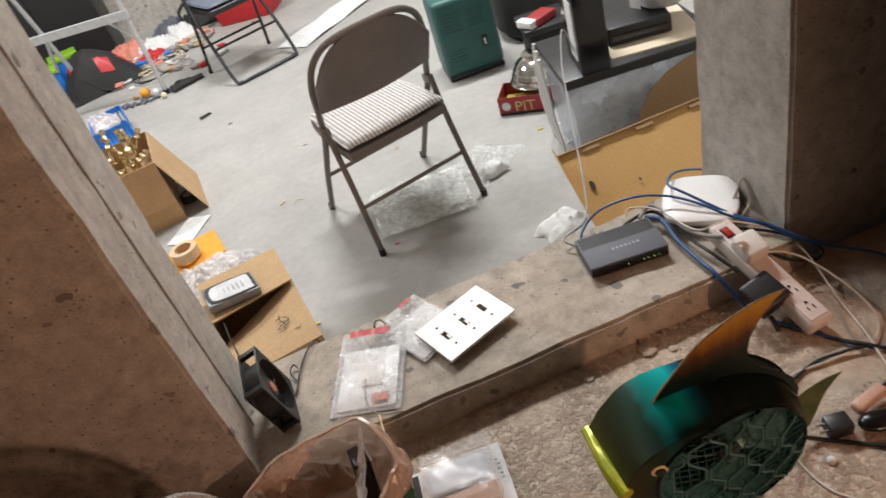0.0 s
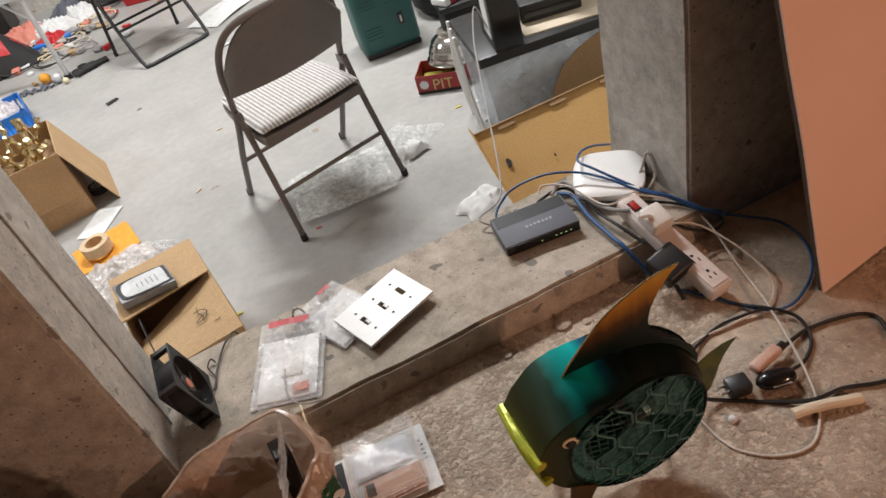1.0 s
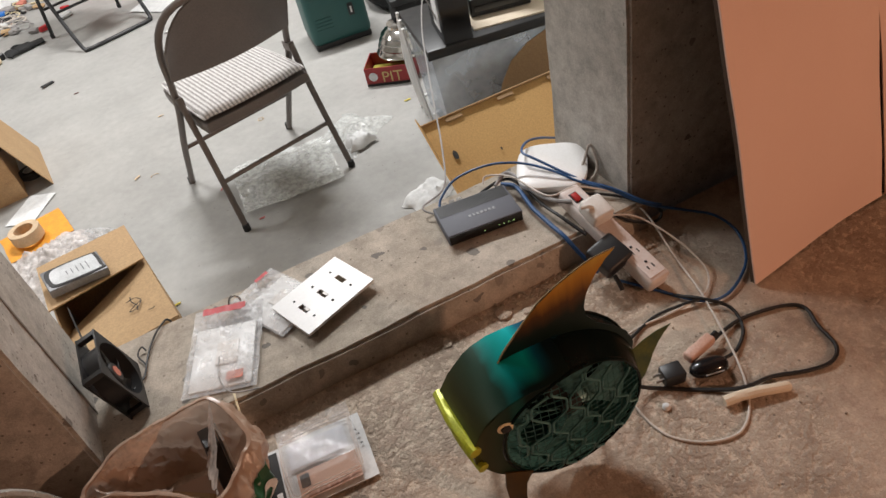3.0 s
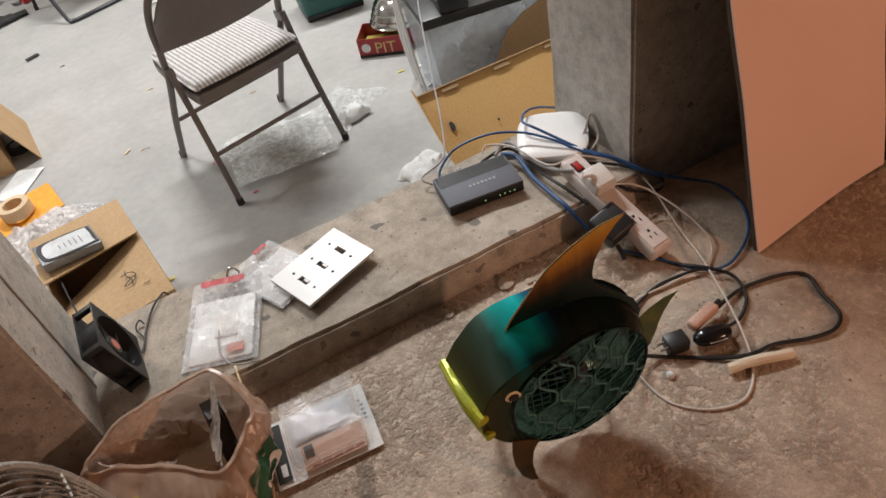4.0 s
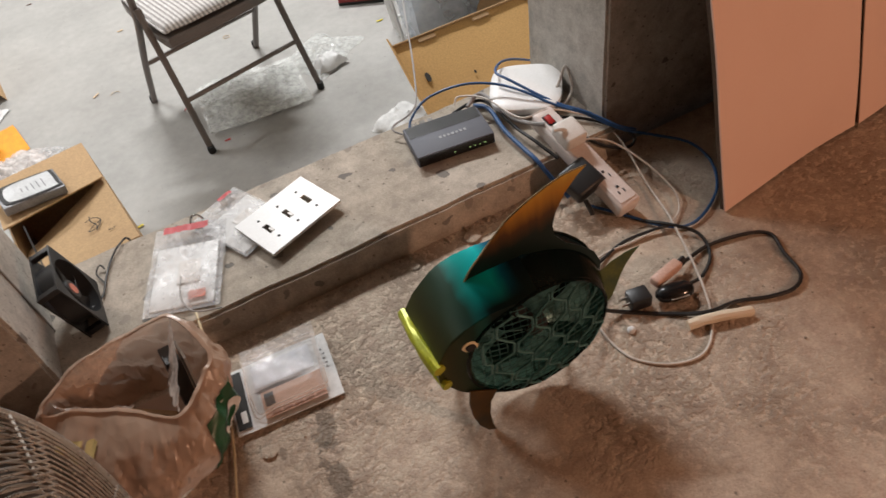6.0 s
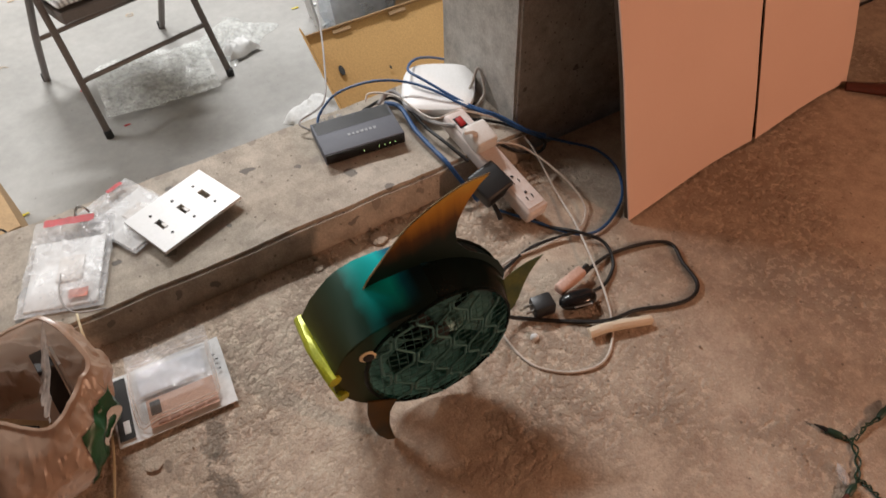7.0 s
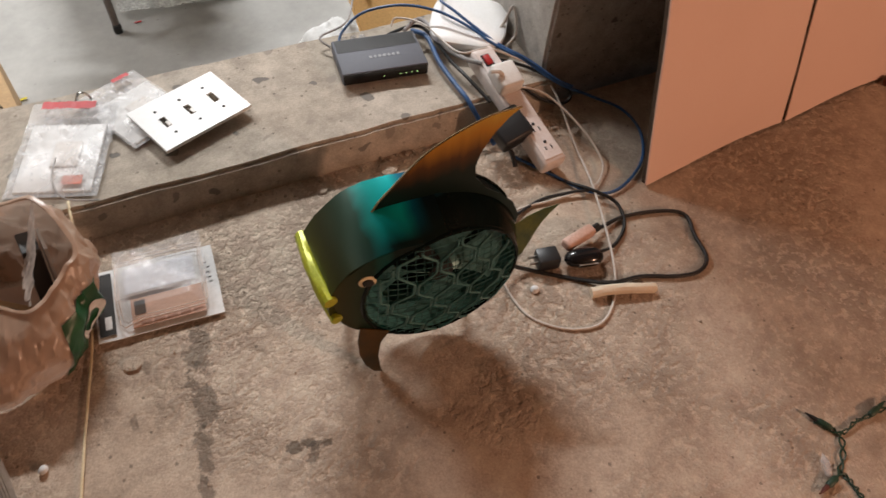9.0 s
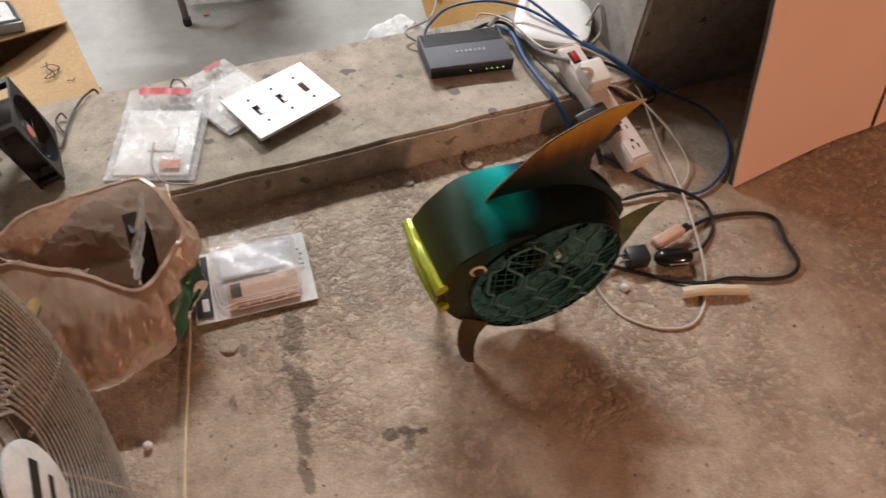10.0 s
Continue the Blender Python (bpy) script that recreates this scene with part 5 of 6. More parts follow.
solo("straw_strip", tube([(-0.072, 0.03, 0.066), (-0.073, -0.01, 0.062), (-0.076, -0.05, 0.024), (-0.082, -0.12, 0.003), (-0.09, -0.193, 0.003), (-0.106, -0.27, 0.003), (-0.123, -0.351, 0.003), (-0.14, -0.45, 0.003), (-0.145, -0.56, 0.003)], 0.0019, 6, steps=5, flat=0.6), "bamboo", "thin straw-coloured strip lying from the sill over the floor", "strip")


MAT["red_wood"] = surf("dark_red_wood", (0.12, 0.03, 0.02), (0.08, 0.02, 0.012), scale=20, stretch=(1, 10, 10), rough=0.55)


def light_string():
    ob = thing("light_string", "green wired fairy lights lying on the concrete", "fairy lights", (0.822, -0.74, 0.0))
    MAT["wire_green"] = surf("dark_green_wire", (0.02, 0.06, 0.035), rough=0.5)
    runs = ([(-0.041, 0.044, 0.006), (-0.032, 0.026, 0.006), (-0.023, 0.013, 0.006), (-0.039, -0.009, 0.006), (-0.064, -0.027, 0.006), (-0.083, -0.033, 0.006)],
            [(-0.023, 0.013, 0.006), (-0.009, 0.013, 0.006), (0.012, 0.018, 0.006), (0.029, 0.016, 0.006), (0.057, 0.016, 0.006), (0.087, 0.007, 0.006), (0.108, -0.015, 0.006)],
            [(-0.064, -0.027, 0.006), (-0.059, -0.038, 0.006), (-0.059, -0.054, 0.006), (-0.062, -0.070, 0.006), (-0.071, -0.093, 0.006), (-0.062, -0.115, 0.006)])
    for run in runs:
        q = glide(run, 10)
        for side in (-1, 1):
            part("wire", tube([(p.x + side * 0.0028 * math.sin(i * 0.55), p.y + side * 0.0024 * math.cos(i * 0.4), p.z - 0.003 + 0.0016 * math.cos(i * 0.55) * side) for i, p in enumerate(q)], 0.0013, 6, steps=2), "wire_green", ob)
    for (x, y, z), (ex, ey, ez), tip in (((-0.030, 0.023, 0.006), (-0.041, 0.044, 0.006), "black"), ((-0.074, -0.031, 0.006), (-0.105, -0.037, 0.006), "red_wood"), ((0.035, 0.016, 0.006), (0.051, 0.019, 0.006), "wire_green"), ((0.077, 0.009, 0.006), (0.108, 0.014, 0.006), "red_wood")):
        ang = math.degrees(math.atan2(ey - y, ex - x))
        at = pose(x, y, 0.006, 0, 90, ang)
        socket = part("lamp_socket", moved(lathe([(0.003, 0), (0.0046, 0.003), (0.0048, 0.017), (0.0034, 0.02)], 12), at), "wire_green", ob)
        part("lamp", moved(lathe([(0.003, 0.019), (0.0032, 0.027), (0.0008, 0.038)], 10), at), tip, socket)
    part("lamp", moved(lathe([(0.0035, 0), (0.006, 0.008), (0.0055, 0.02), (0.001, 0.03)], 12), pose(*(-0.082, -0.025, 0.006), 0, 90, 62)), "film", ob, "pale clear bulb")


light_string()
b = tube([(0, 0, 0.02), (0.06, 0, 0.022), (0.2, 0, 0.03), (0.42, 0, 0.034), (0.6, 0, 0.034)], 0.02, 12, steps=4)
for v in b.verts:
    k = min(1, 0.45 + v.co.x * 2.2)
    v.co.y *= 1.3 * k
    v.co.z = 0.001 + v.co.z * k
solo("wooden_stake", b, "red_wood", "dark red tapered wooden stake lying on the floor", "stake", (1.462, -0.185, 0.0), -50)


def case_fan():
    ob = thing("case_fan", "square black computer case fan leaning on the jamb", "fan", (-0.232, 0.142, SILL + 0.003), 3, ry=-12)
    S = 0.118
    frame_b = None
    for x in (-0.017, 0.017):
        ring = bmesh.new()
        n = 32
        o, i = [], []
        for k in range(n):
            a = math.tau * k / n + math.pi / 4
            c, s_ = math.cos(a), math.sin(a)
            q = min(1 / max(abs(c), 1e-6), 1 / max(abs(s_), 1e-6))
            o.append((c * q * S / 2, s_ * q * S / 2))
            i.append((c * S * 0.455, s_ * S * 0.455))
        vo = [[ring.verts.new((x + d, a, S / 2 + c)) for a, c in o] for d in (-0.0015, 0.0015)]
        vi = [[ring.verts.new((x + d, a, S / 2 + c)) for a, c in i] for d in (-0.0015, 0.0015)]
        for k in range(n):
            j = (k + 1) % n
            ring.faces.new((vo[1][k], vo[1][j], vi[1][j], vi[1][k]))
            ring.faces.new((vo[0][j], vo[0][k], vi[0][k], vi[0][j]))
            ring.faces.new((vo[0][k], vo[0][j], vo[1][j], vo[1][k]))
            ring.faces.new((vi[0][j], vi[0][k], vi[1][k], vi[1][j]))
        frame_b = join(frame_b, ring)
    part("frame", frame_b, "black", ob)
    part("shroud", moved(lathe([(S * 0.46, -0.017), (S * 0.46, 0.017)], 36, cap=False), Matrix.Translation((0, 0, S / 2)) @ Matrix.Rotation(radians(90), 4, "Y")), "black", ob)
    hub = part("hub", moved(lathe([(0.019, -0.009), (0.019, 0.007), (0.017, 0.009), (0.001, 0.0092)], 24, cap=False), Matrix.Translation((0, 0, S / 2)) @ Matrix.Rotation(radians(90), 4, "Y")), "black", ob)
    part("sticker", moved(lathe([(0.0105, 0.0094), (0.0105, 0.0098)], 20), Matrix.Translation((0, 0, S / 2)) @ Matrix.Rotation(radians(90), 4, "Y")), "red_sticker", hub, "faded orange red sticker")
    for k in range(7):
        def blade(u, v, k=k):
            a = k * math.tau / 7 + (v - 0.5) * 0.6 + 0.35 * u
            r = 0.018 + 0.033 * u
            return (0.012 * (v - 0.5), r * math.cos(a), S / 2 + r * math.sin(a))
        part("blade", sheet(4, 4, blade, 0.0008), "black", hub)
    for y in (-0.052, 0.052):
        for z in (0.006, S - 0.006):
            part("corner_post", box(0.034, 0.01, 0.01, (0, y, z - 0.004)), "black", ob)


case_fan()
cable([(-0.24, 0.15, 0.07), (-0.222, 0.152, 0.066), (-0.205, 0.187, 0.065), (-0.216, 0.225, 0.066), (-0.206, 0.24, 0.07), (-0.2, 0.23, 0.066)], 0.0016, "cable_black", "thin black fan wire on the sill")
cable([(-0.232, 0.14, 0.07), (-0.212, 0.165, 0.065), (-0.2, 0.21, 0.065), (-0.186, 0.248, 0.065), (-0.165, 0.28, 0.066), (-0.15, 0.31, 0.04), (-0.16, 0.33, -0.1), (-0.17, 0.36, -0.3)], 0.002, "cable_black", "black wire running over the back of the sill")
cable([(-0.279, 0.224, 0.120), (-0.345, 0.428, -0.020), (-0.409, 0.661, -0.120), (-0.428, 0.754, -0.130)], 0.0022, "cable_black", "dark flat wire from the case fan to the hard drive")

# ---- garage ----
def cardboard_box(name, at, rz, sx, sy, sz, label, flaps=(), material="card", t=0.004):
    """An open box of four walls and a base; flaps: (side, length, angle from upright, in degrees outward)."""
    ob = thing(name, label, "box", at, rz)
    part("base", box(sx, sy, t, (0, 0, 0)), material, ob)
    for nm, w, d, x, y in (("wall", sx, t, 0, -sy / 2 + t / 2), ("wall", sx, t, 0, sy / 2 - t / 2), ("wall", t, sy - 2 * t, -sx / 2 + t / 2, 0), ("wall", t, sy - 2 * t, sx / 2 - t / 2, 0)):
        part(nm, rough_up(box(w, d, sz, (x, y, 0.001)), 0.001, 6, x), material, ob)
    for side, length, ang in flaps:
        w = sx if side in "ns" else sy
        b = box(w - 0.006, t * 0.8, length, (0, 0, 0))
        m = {"s": pose(0, -sy / 2 + t / 2, sz, ang, 0, 0), "n": pose(0, sy / 2 - t / 2, sz, -ang, 0, 0),
             "e": pose(sx / 2 - t / 2, 0, sz) @ pose(0, 0, 0, 0, ang, 0) @ pose(0, 0, 0, 0, 0, 90), "w": pose(-sx / 2 + t / 2, 0, sz) @ pose(0, 0, 0, 0, -ang, 0) @ pose(0, 0, 0, 0, 0, 90)}[side]
        part("flap", moved(b, m), material, ob)
    return ob


# the box close behind the sill, with a raised far flap
bb = cardboard_box("cardboard_box", (-0.345, 0.79, GROUND), 9.5, 0.255, 0.49, 0.314, "brown cardboard box with a doodle on its lid, half open")
def lid_near(u, v):
    return (-0.127 + 0.254 * u, -0.245 + 0.3 * v, 0.317 - 0.1 * (1 - u) * v * v)
part("lid_flap", sheet(4, 6, lid_near, 0.004), "card", bb)
def lid_far(u, v):
    return (-0.127 + 0.254 * u, -0.03 + 0.06 * u + (0.275 - 0.06 * u) * v, 0.322 + (0.25 + 0.75 * (1 - u)) * 0.04 * (1 - 0.85 * v))
part("lid_flap", sheet(6, 6, lid_far, 0.004), "card", bb)
for stroke in ([(0.035, -0.1, 0.32), (0.058, -0.098, 0.32), (0.07, -0.118, 0.32), (0.05, -0.128, 0.32), (0.034, -0.142, 0.32), (0.056, -0.14, 0.32), (0.07, -0.12, 0.32)],
               [(0.05, -0.085, 0.32), (0.048, -0.108, 0.32), (0.056, -0.13, 0.32), (0.052, -0.15, 0.32)], [(0.074, -0.17, 0.32), (0.084, -0.174, 0.32), (0.09, -0.17, 0.32)]):
    part("doodle", tube(stroke, 0.0014, 5, flat=0.4), "ink", bb, "black pen doodle")


def hard_drive(at, rz, ry, rx=0):
    ob = thing("hard_drive", "bare silver hard disk drive lying on a box flap", "hard drive", at, rz, ry=ry, rx=rx)
    part("body", box(0.102, 0.147, 0.024, (0, 0, 0), 0.003), "hdd", ob)
    plan = [(-0.046, -0.06), (-0.03, -0.068), (0.03, -0.068), (0.046, -0.055), (0.046, 0.04), (0.03, 0.066), (-0.02, 0.068), (-0.046, 0.05)]
    part("cover", slab(plan, 0.002, "z", 0.0255, n_smooth=3), "black", ob, "dark pressed cover")
    part("label", slab([(-0.04, -0.054), (-0.026, -0.06), (0.03, -0.06), (0.04, -0.048), (0.038, 0.03), (0.022, 0.054), (-0.02, 0.058), (-0.04, 0.04)], 0.0006, "z", 0.0272, n_smooth=3), "silver_paint", ob, "pale grey label with illegible bars")
    for k in range(5):
        part("lettering_bar", box(0.04 - 0.005 * k, 0.0025, 0.0003, (-0.004, -0.035 + k * 0.013, 0.0276)), "hdd", ob)


hard_drive((-0.392, 0.842, -0.115), 104, 0, 9)
# box of brass figurines
ba = cardboard_box("cardboard_box", (-0.93, 2.31, GROUND), 8, 0.38, 0.42, 0.3, "open brown cardboard box full of brass candlesticks", (("e", 0.34, 160), ("s", 0.2, 172), ("w", 0.18, 150)))
random.seed(4)
for k in range(18):
    prof = [(0.03, 0), (0.03, 0.006), (0.012, 0.02), (0.008, 0.05), (0.016, 0.062), (0.008, 0.075), (0.007, 0.11), (0.018, 0.125), (0.01, 0.14), (0.014, 0.165), (0.012, 0.17)]
    x, y = random.uniform(-0.13, 0.13), random.uniform(-0.15, 0.15)
    solo("brass_candlestick", lathe(prof, 16), "brass", "shiny brass candlestick standing in the cardboard box", "candlestick", (-0.93 + x, 2.31 + y, GROUND + 0.2 + random.uniform(0, 0.06)), random.uniform(0, 360), "brass candlesticks", rx=random.uniform(-35, 35), ry=random.uniform(-35, 35))
solo("packing_paper", rough_up(sheet(20, 20, lambda u, v: ((u - 0.5) * 0.35, (v - 0.5) * 0.38, 0.2 + 0.05 * noise.noise(Vector((u * 5, v * 5, 0))))), 0.006, 40), "card_in", "crumpled brown packing paper inside the box", "paper", (-0.93, 2.31, GROUND), 8)


def tape_roll(at, ro, ri, h, material, label, core="tan"):
    ob = thing("tape_roll", label, "tape", at)
    part("tape", lathe([(ri + 0.003, 0), (ro - 0.001, 0), (ro, 0.001), (ro, h - 0.001), (ro - 0.001, h), (ri + 0.003, h)], 36, cap=False), material, ob)
    part("core", lathe([(ri, 0.0), (ri + 0.003, 0.0), (ri + 0.003, h), (ri, h), (ri, 0)], 36, cap=False), core, ob)


tape_roll((-0.69, 2.3, GROUND), 0.05, 0.026, 0.03, "rubber", "roll of black tape lying on the garage floor", "silver_paint")
solo("orange_envelope", rough_up(sheet(8, 8, lambda u, v: (u * 0.24 - 0.12, v * 0.2 - 0.1, 0.004 + 0.01 * u * v), 0.0008), 0.003, 12), "orange", "bright orange paper envelope on the floor", "envelope", (-0.68, 1.78, GROUND), 14)
tape_roll((-0.7, 1.76, GROUND + 0.016), 0.058, 0.036, 0.045, "tan", "roll of beige masking tape lying on the orange envelope")


def crumpled(name, at, sx, sy, sz, material, label, category, seed, rz=0.0, n=46):
    def f(u, v):
        x, y = u - 0.5, v - 0.5
        e = max(0.0, 1 - (2 * max(abs(x), abs(y))) ** 3)
        p = Vector((x * 5, y * 5, seed))
        return (x * sx * (1 + 0.25 * noise.noise(p * 0.7)), y * sy * (1 + 0.25 * noise.noise(p * 0.7 + Vector((9, 0, 0)))), 0.002 + sz * (0.45 * e + 0.5 * e * abs(noise.noise(p)) + 0.25 * e * abs(noise.noise(p * 2.8)) + 0.12 * e * abs(noise.noise(p * 6.5))))
    return solo(name, sheet(n, n, f), material, label, category, at, rz, smooth=70)


crumpled("plastic_bag", (-0.62, 1.5, GROUND), 0.34, 0.3, 0.1, "milky", "crumpled milky pinkish plastic bag on the floor", "plastic bag", 3.0, 20)
crumpled("plastic_bag", (-0.47, 1.58, GROUND), 0.12, 0.16, 0.05, "film", "crumpled clear plastic scrap on the floor", "plastic bag", 6.0, 50)
solo("paper_scrap", rough_up(sheet(6, 6, lambda u, v: ((u - 0.5) * 0.12, (v - 0.5) * 0.2, 0.004)), 0.004, 15), "paper", "torn white paper by the cardboard box", "paper", (-0.7, 2.0, GROUND), -30)


def bubble_wrap():
    ob = thing("bubble_wrap", "sheet of clear bubble wrap under the chair", "bubble wrap", (0.262, 1.475, GROUND), -3)
    def f(u, v):
        x, y = (u - 0.5) * 0.38, (v - 0.5) * 0.34
        return (x, y, 0.014 + 0.016 * noise.noise(Vector((x * 9, y * 9, 2))) + 0.014 * abs(noise.noise(Vector((x * 22 + y * 14, y * 26, 5)))) + 0.012 * (1 - abs(2 * v - 1)))
    part("film_skin", sheet(40, 30, f), "bubble", ob)
    bb_ = bmesh.new()
    dome = [(0.0042, 0), (0.0036, 0.001), (0.002, 0.0017), (0.0004, 0.002)]
    for i in range(28):
        for j in range(18):
            u, v = (i + 0.5 + 0.5 * (j % 2)) / 29, (j + 0.5) / 18
            x, y, z = f(u, v)
            base = len(bb_.verts)
            rings = [[bb_.verts.new((x + r * math.cos(k * math.tau / 6), y + r * math.sin(k * math.tau / 6), z + h)) for k in range(6)] for r, h in dome]
            for a, c in zip(rings, rings[1:]):
                for k in range(6):
                    bb_.faces.new((a[k], a[(k + 1) % 6], c[(k + 1) % 6], c[k]))
    tagged(part("bubble_layer", bb_, "bubble", ob), kind="stuff")


bubble_wrap()
crumpled("plastic_bag", (0.57, 1.58, GROUND), 0.28, 0.24, 0.04, "bubble", "crumpled white plastic bag beside the bubble wrap", "plastic bag", 11.0, 40)
crumpled("paper_wad", (0.57, 1.48, GROUND + 0.01), 0.12, 0.08, 0.07, "paper", "wad of white paper on the plastic bag", "paper", 14.0, 10, 16)
crumpled("paper_wad", (0.65, 1.0, GROUND), 0.18, 0.13, 0.045, "paper", "crumpled white paper on the floor behind the sill", "paper", 17.0, 30, 18)


def printed_word(text, size, material, parent, m):
    c = bpy.data.curves.new("word", "FONT")
    c.body, c.size, c.extrude, c.align_x = text, size, 0.0006, "CENTER"
    tmp = bpy.data.objects.new("word", c)
    scene.collection.objects.link(tmp)
    me = bpy.data.meshes.new_from_object(tmp.evaluated_get(bpy.context.evaluated_depsgraph_get()))
    bpy.data.objects.remove(tmp)
    me.transform(m)
    me.materials.clear()
    me.materials.append(MAT[material])
    ob = new("printed_word", me)
    ob.parent = parent
    return ob


pit = thing("printed_carton", "open red printed carton lying on the floor under the bowl", "box", (0.905, 1.905, GROUND), -32)
for w, d, x, y in ((0.22, 0.003, 0, -0.075), (0.22, 0.003, 0, 0.075), (0.003, 0.147, -0.1085, 0), (0.003, 0.147, 0.1085, 0)):
    part("wall", box(w, d, 0.085, (x, y, 0.001)), "red_card", pit)
part("base", box(0.216, 0.147, 0.002), "card_in", pit)
printed_word("PIT", 0.07, "gold_ink", pit, pose(0.01, -0.0772, 0.017, 90, 0, 0))
part("dark_band", box(0.22, 0.0012, 0.012, (0, -0.0772, 0.001)), "ink", pit)
part("oval_badge", moved(lathe([(0.02, 0), (0.02, 0.001)], 20), pose(-0.075, -0.0768, 0.045, 90, 0, 0)), "silver_paint", pit)
part("yellow_lining", box(0.2, 0.13, 0.03, (0, 0, 0.003), 0.004), "mustard", pit)
bowl = thing("steel_bowl", "polished steel bowl upside down on the red carton", "bowl", (1.0, 1.95, GROUND + 0.087), 0)
part("bowl", lathe([(0.104, 0), (0.107, 0.004), (0.102, 0.008), (0.094, 0.024), (0.097, 0.03), (0.086, 0.046), (0.089, 0.052), (0.076, 0.068), (0.079, 0.074), (0.06, 0.092), (0.05, 0.096), (0.048, 0.106), (0.05, 0.11), (0.04, 0.112), (0.001, 0.112)], 44, m=Matrix.Diagonal((1.22, 1.22, 1.1, 1)), cap=False), "chrome", bowl)

# green ribbed case
gc = thing("green_case", "dark green ribbed plastic carrying case standing on the floor", "case", (0.86, 2.535, GROUND), -5)
part("shell", box(0.3, 0.26, 0.39, (0, 0, 0.018), 0.03, 4), "green_case", gc)
part("base_tray", box(0.29, 0.25, 0.03, (0, 0, 0.0), 0.008), "black", gc)
for gx in (-0.075, 0.055):
    for k in range(6):
        part("rib", box(0.085, 0.005, 0.006, (gx, -0.1305, 0.25 + k * 0.017), 0.002, 1), "green_case", gc)
for k in range(4):
    part("rib", box(0.085, 0.005, 0.006, (-0.075, -0.1305, 0.1 + k * 0.017), 0.002, 1), "green_case", gc)
latch = part("latch", box(0.028, 0.008, 0.06, (0.07, -0.131, 0.13), 0.003), "black", gc)
part("latch_bar", box(0.008, 0.005, 0.03, (0.07, -0.1365, 0.145), 0.001), "white", latch)
part("handle", tube([(-0.07, 0, 0.4), (-0.055, 0, 0.43), (0.055, 0, 0.43), (0.07, 0, 0.4)], 0.012, 10), "black", gc)

# storage tote and what stands on it
TOTE_Z = -0.075
tote = thing("storage_tote", "smoky clear plastic storage tote with black lid", "storage box", (1.13, 1.37, GROUND), -9)
w, d, h = 0.52, 0.38, TOTE_Z - GROUND - 0.03
for sx, sy, x, y in ((w, 0.004, 0, -d / 2), (w, 0.004, 0, d / 2), (0.004, d, -w / 2, 0), (0.004, d, w / 2, 0)):
    b = box(sx, sy, h, (x, y, 0.004))
    for v in b.verts:
        if v.co.z < 0.1:
            v.co.x *= 0.9
            v.co.y *= 0.9
    part("wall", b, "tote", tote)
part("base", box(w * 0.9, d * 0.9, 0.004), "tote", tote)
lid = part("lid", box(w + 0.03, d + 0.03, 0.03, (0, 0, h), 0.008), "black", tote, "black plastic lid")
for y in (-1, 1):
    part("lid_rim", box(w + 0.03, 0.012, 0.012, (0, y * (d / 2 + 0.009), h - 0.006), 0.003), "black", lid)
crumpled("papers", (1.12, 1.37, GROUND + 0.012), 0.4, 0.28, 0.2, "milky", "pale plastic odds and ends inside the clear tote", "clutter", 21.0, -9, 20)
bx = thing("tall_box", "tall black box with a white label side on the tote lid", "box", (0.965, 1.295, TOTE_Z), -12)
part("body", box(0.1, 0.2, 0.27, (0, 0, 0), 0.002), "black_gloss", bx)
part("side_label", box(0.002, 0.09, 0.2, (-0.051, -0.03, 0.04)), "paper", bx, "white label panel")
part("side_print", box(0.0024, 0.08, 0.03, (-0.0516, -0.03, 0.06)), "silver_paint", bx)
pr = thing("black_device", "flat black electronic device lying on cardboard", "device", (1.2, 1.425, TOTE_Z + 0.007), -16)
part("body", box(0.22, 0.3, 0.065, (0, 0, 0), 0.008, 3), "black", pr)
part("front_edge", box(0.19, 0.004, 0.02, (0, -0.1515, 0.02)), "black_gloss", pr)
solo("cardboard_sheet", rough_up(box(0.32, 0.3, 0.006, (0, 0, 0)), 0.001, 9), "bone", "pale cardboard sheet on the tote lid", "cardboard", (1.21, 1.335, TOTE_Z), -14)
tub = thing("plastic_tub", "pale grey plastic tub standing on the black device", "tub", (1.3, 1.37, TOTE_Z + 0.075), 12)
part("shell", lathe([(0.07, 0), (0.08, 0.008), (0.1, 0.1), (0.115, 0.112), (0.115, 0.125), (0.108, 0.125), (0.095, 0.1), (0.07, 0.01)], 36), "silver_paint", tub)
part("rim_tag", sheet(8, 8, lambda u, v: (-0.117 - 0.004 * u, (u - 0.5) * 0.05, 0.02 + 0.095 * v)), "paper", tub, "white hanging tag")
# rods added in place of the tote's clear edge and small white things
for k, (x, y) in enumerate(((0.865, 1.42), (0.878, 1.5), (0.888, 1.57))):
    solo("tote_edge_rod", tube([(x, y, GROUND + 0.002), (x - 0.02, y + 0.01, -0.27), (x - 0.028 + 0.01 * k, y + 0.02, -0.07)], 0.007, 8, steps=3), "white", "added white rod standing in for the tote's clear edge and small white things", "rod", group="rods by the tote")

# flattened carton leaning on the tote
tray = thing("carton_tray", "flattened brown carton with side flange leaning on the tote", "carton", (0.945, 0.345, GROUND + 0.014), 0, rx=-59)
PW, PL = 0.62, 0.63
part("panel", rough_up(sheet(16, 14, lambda u, v: (-0.305 + PW * u, 0.0, PL * v), 0.005), 0.002, 5), "card_kraft", tray)
fl = part("flange", rough_up(sheet(2, 12, lambda u, v: (-0.306 - 0.022 * u, -0.06 * u, PL * v), 0.004), 0.001, 8), "card_kraft", tray, "folded side flange")
part("top_lip", sheet(12, 2, lambda u, v: (-0.305 + PW * u, -0.012 * v, PL + 0.001), 0.003), "card", tray)
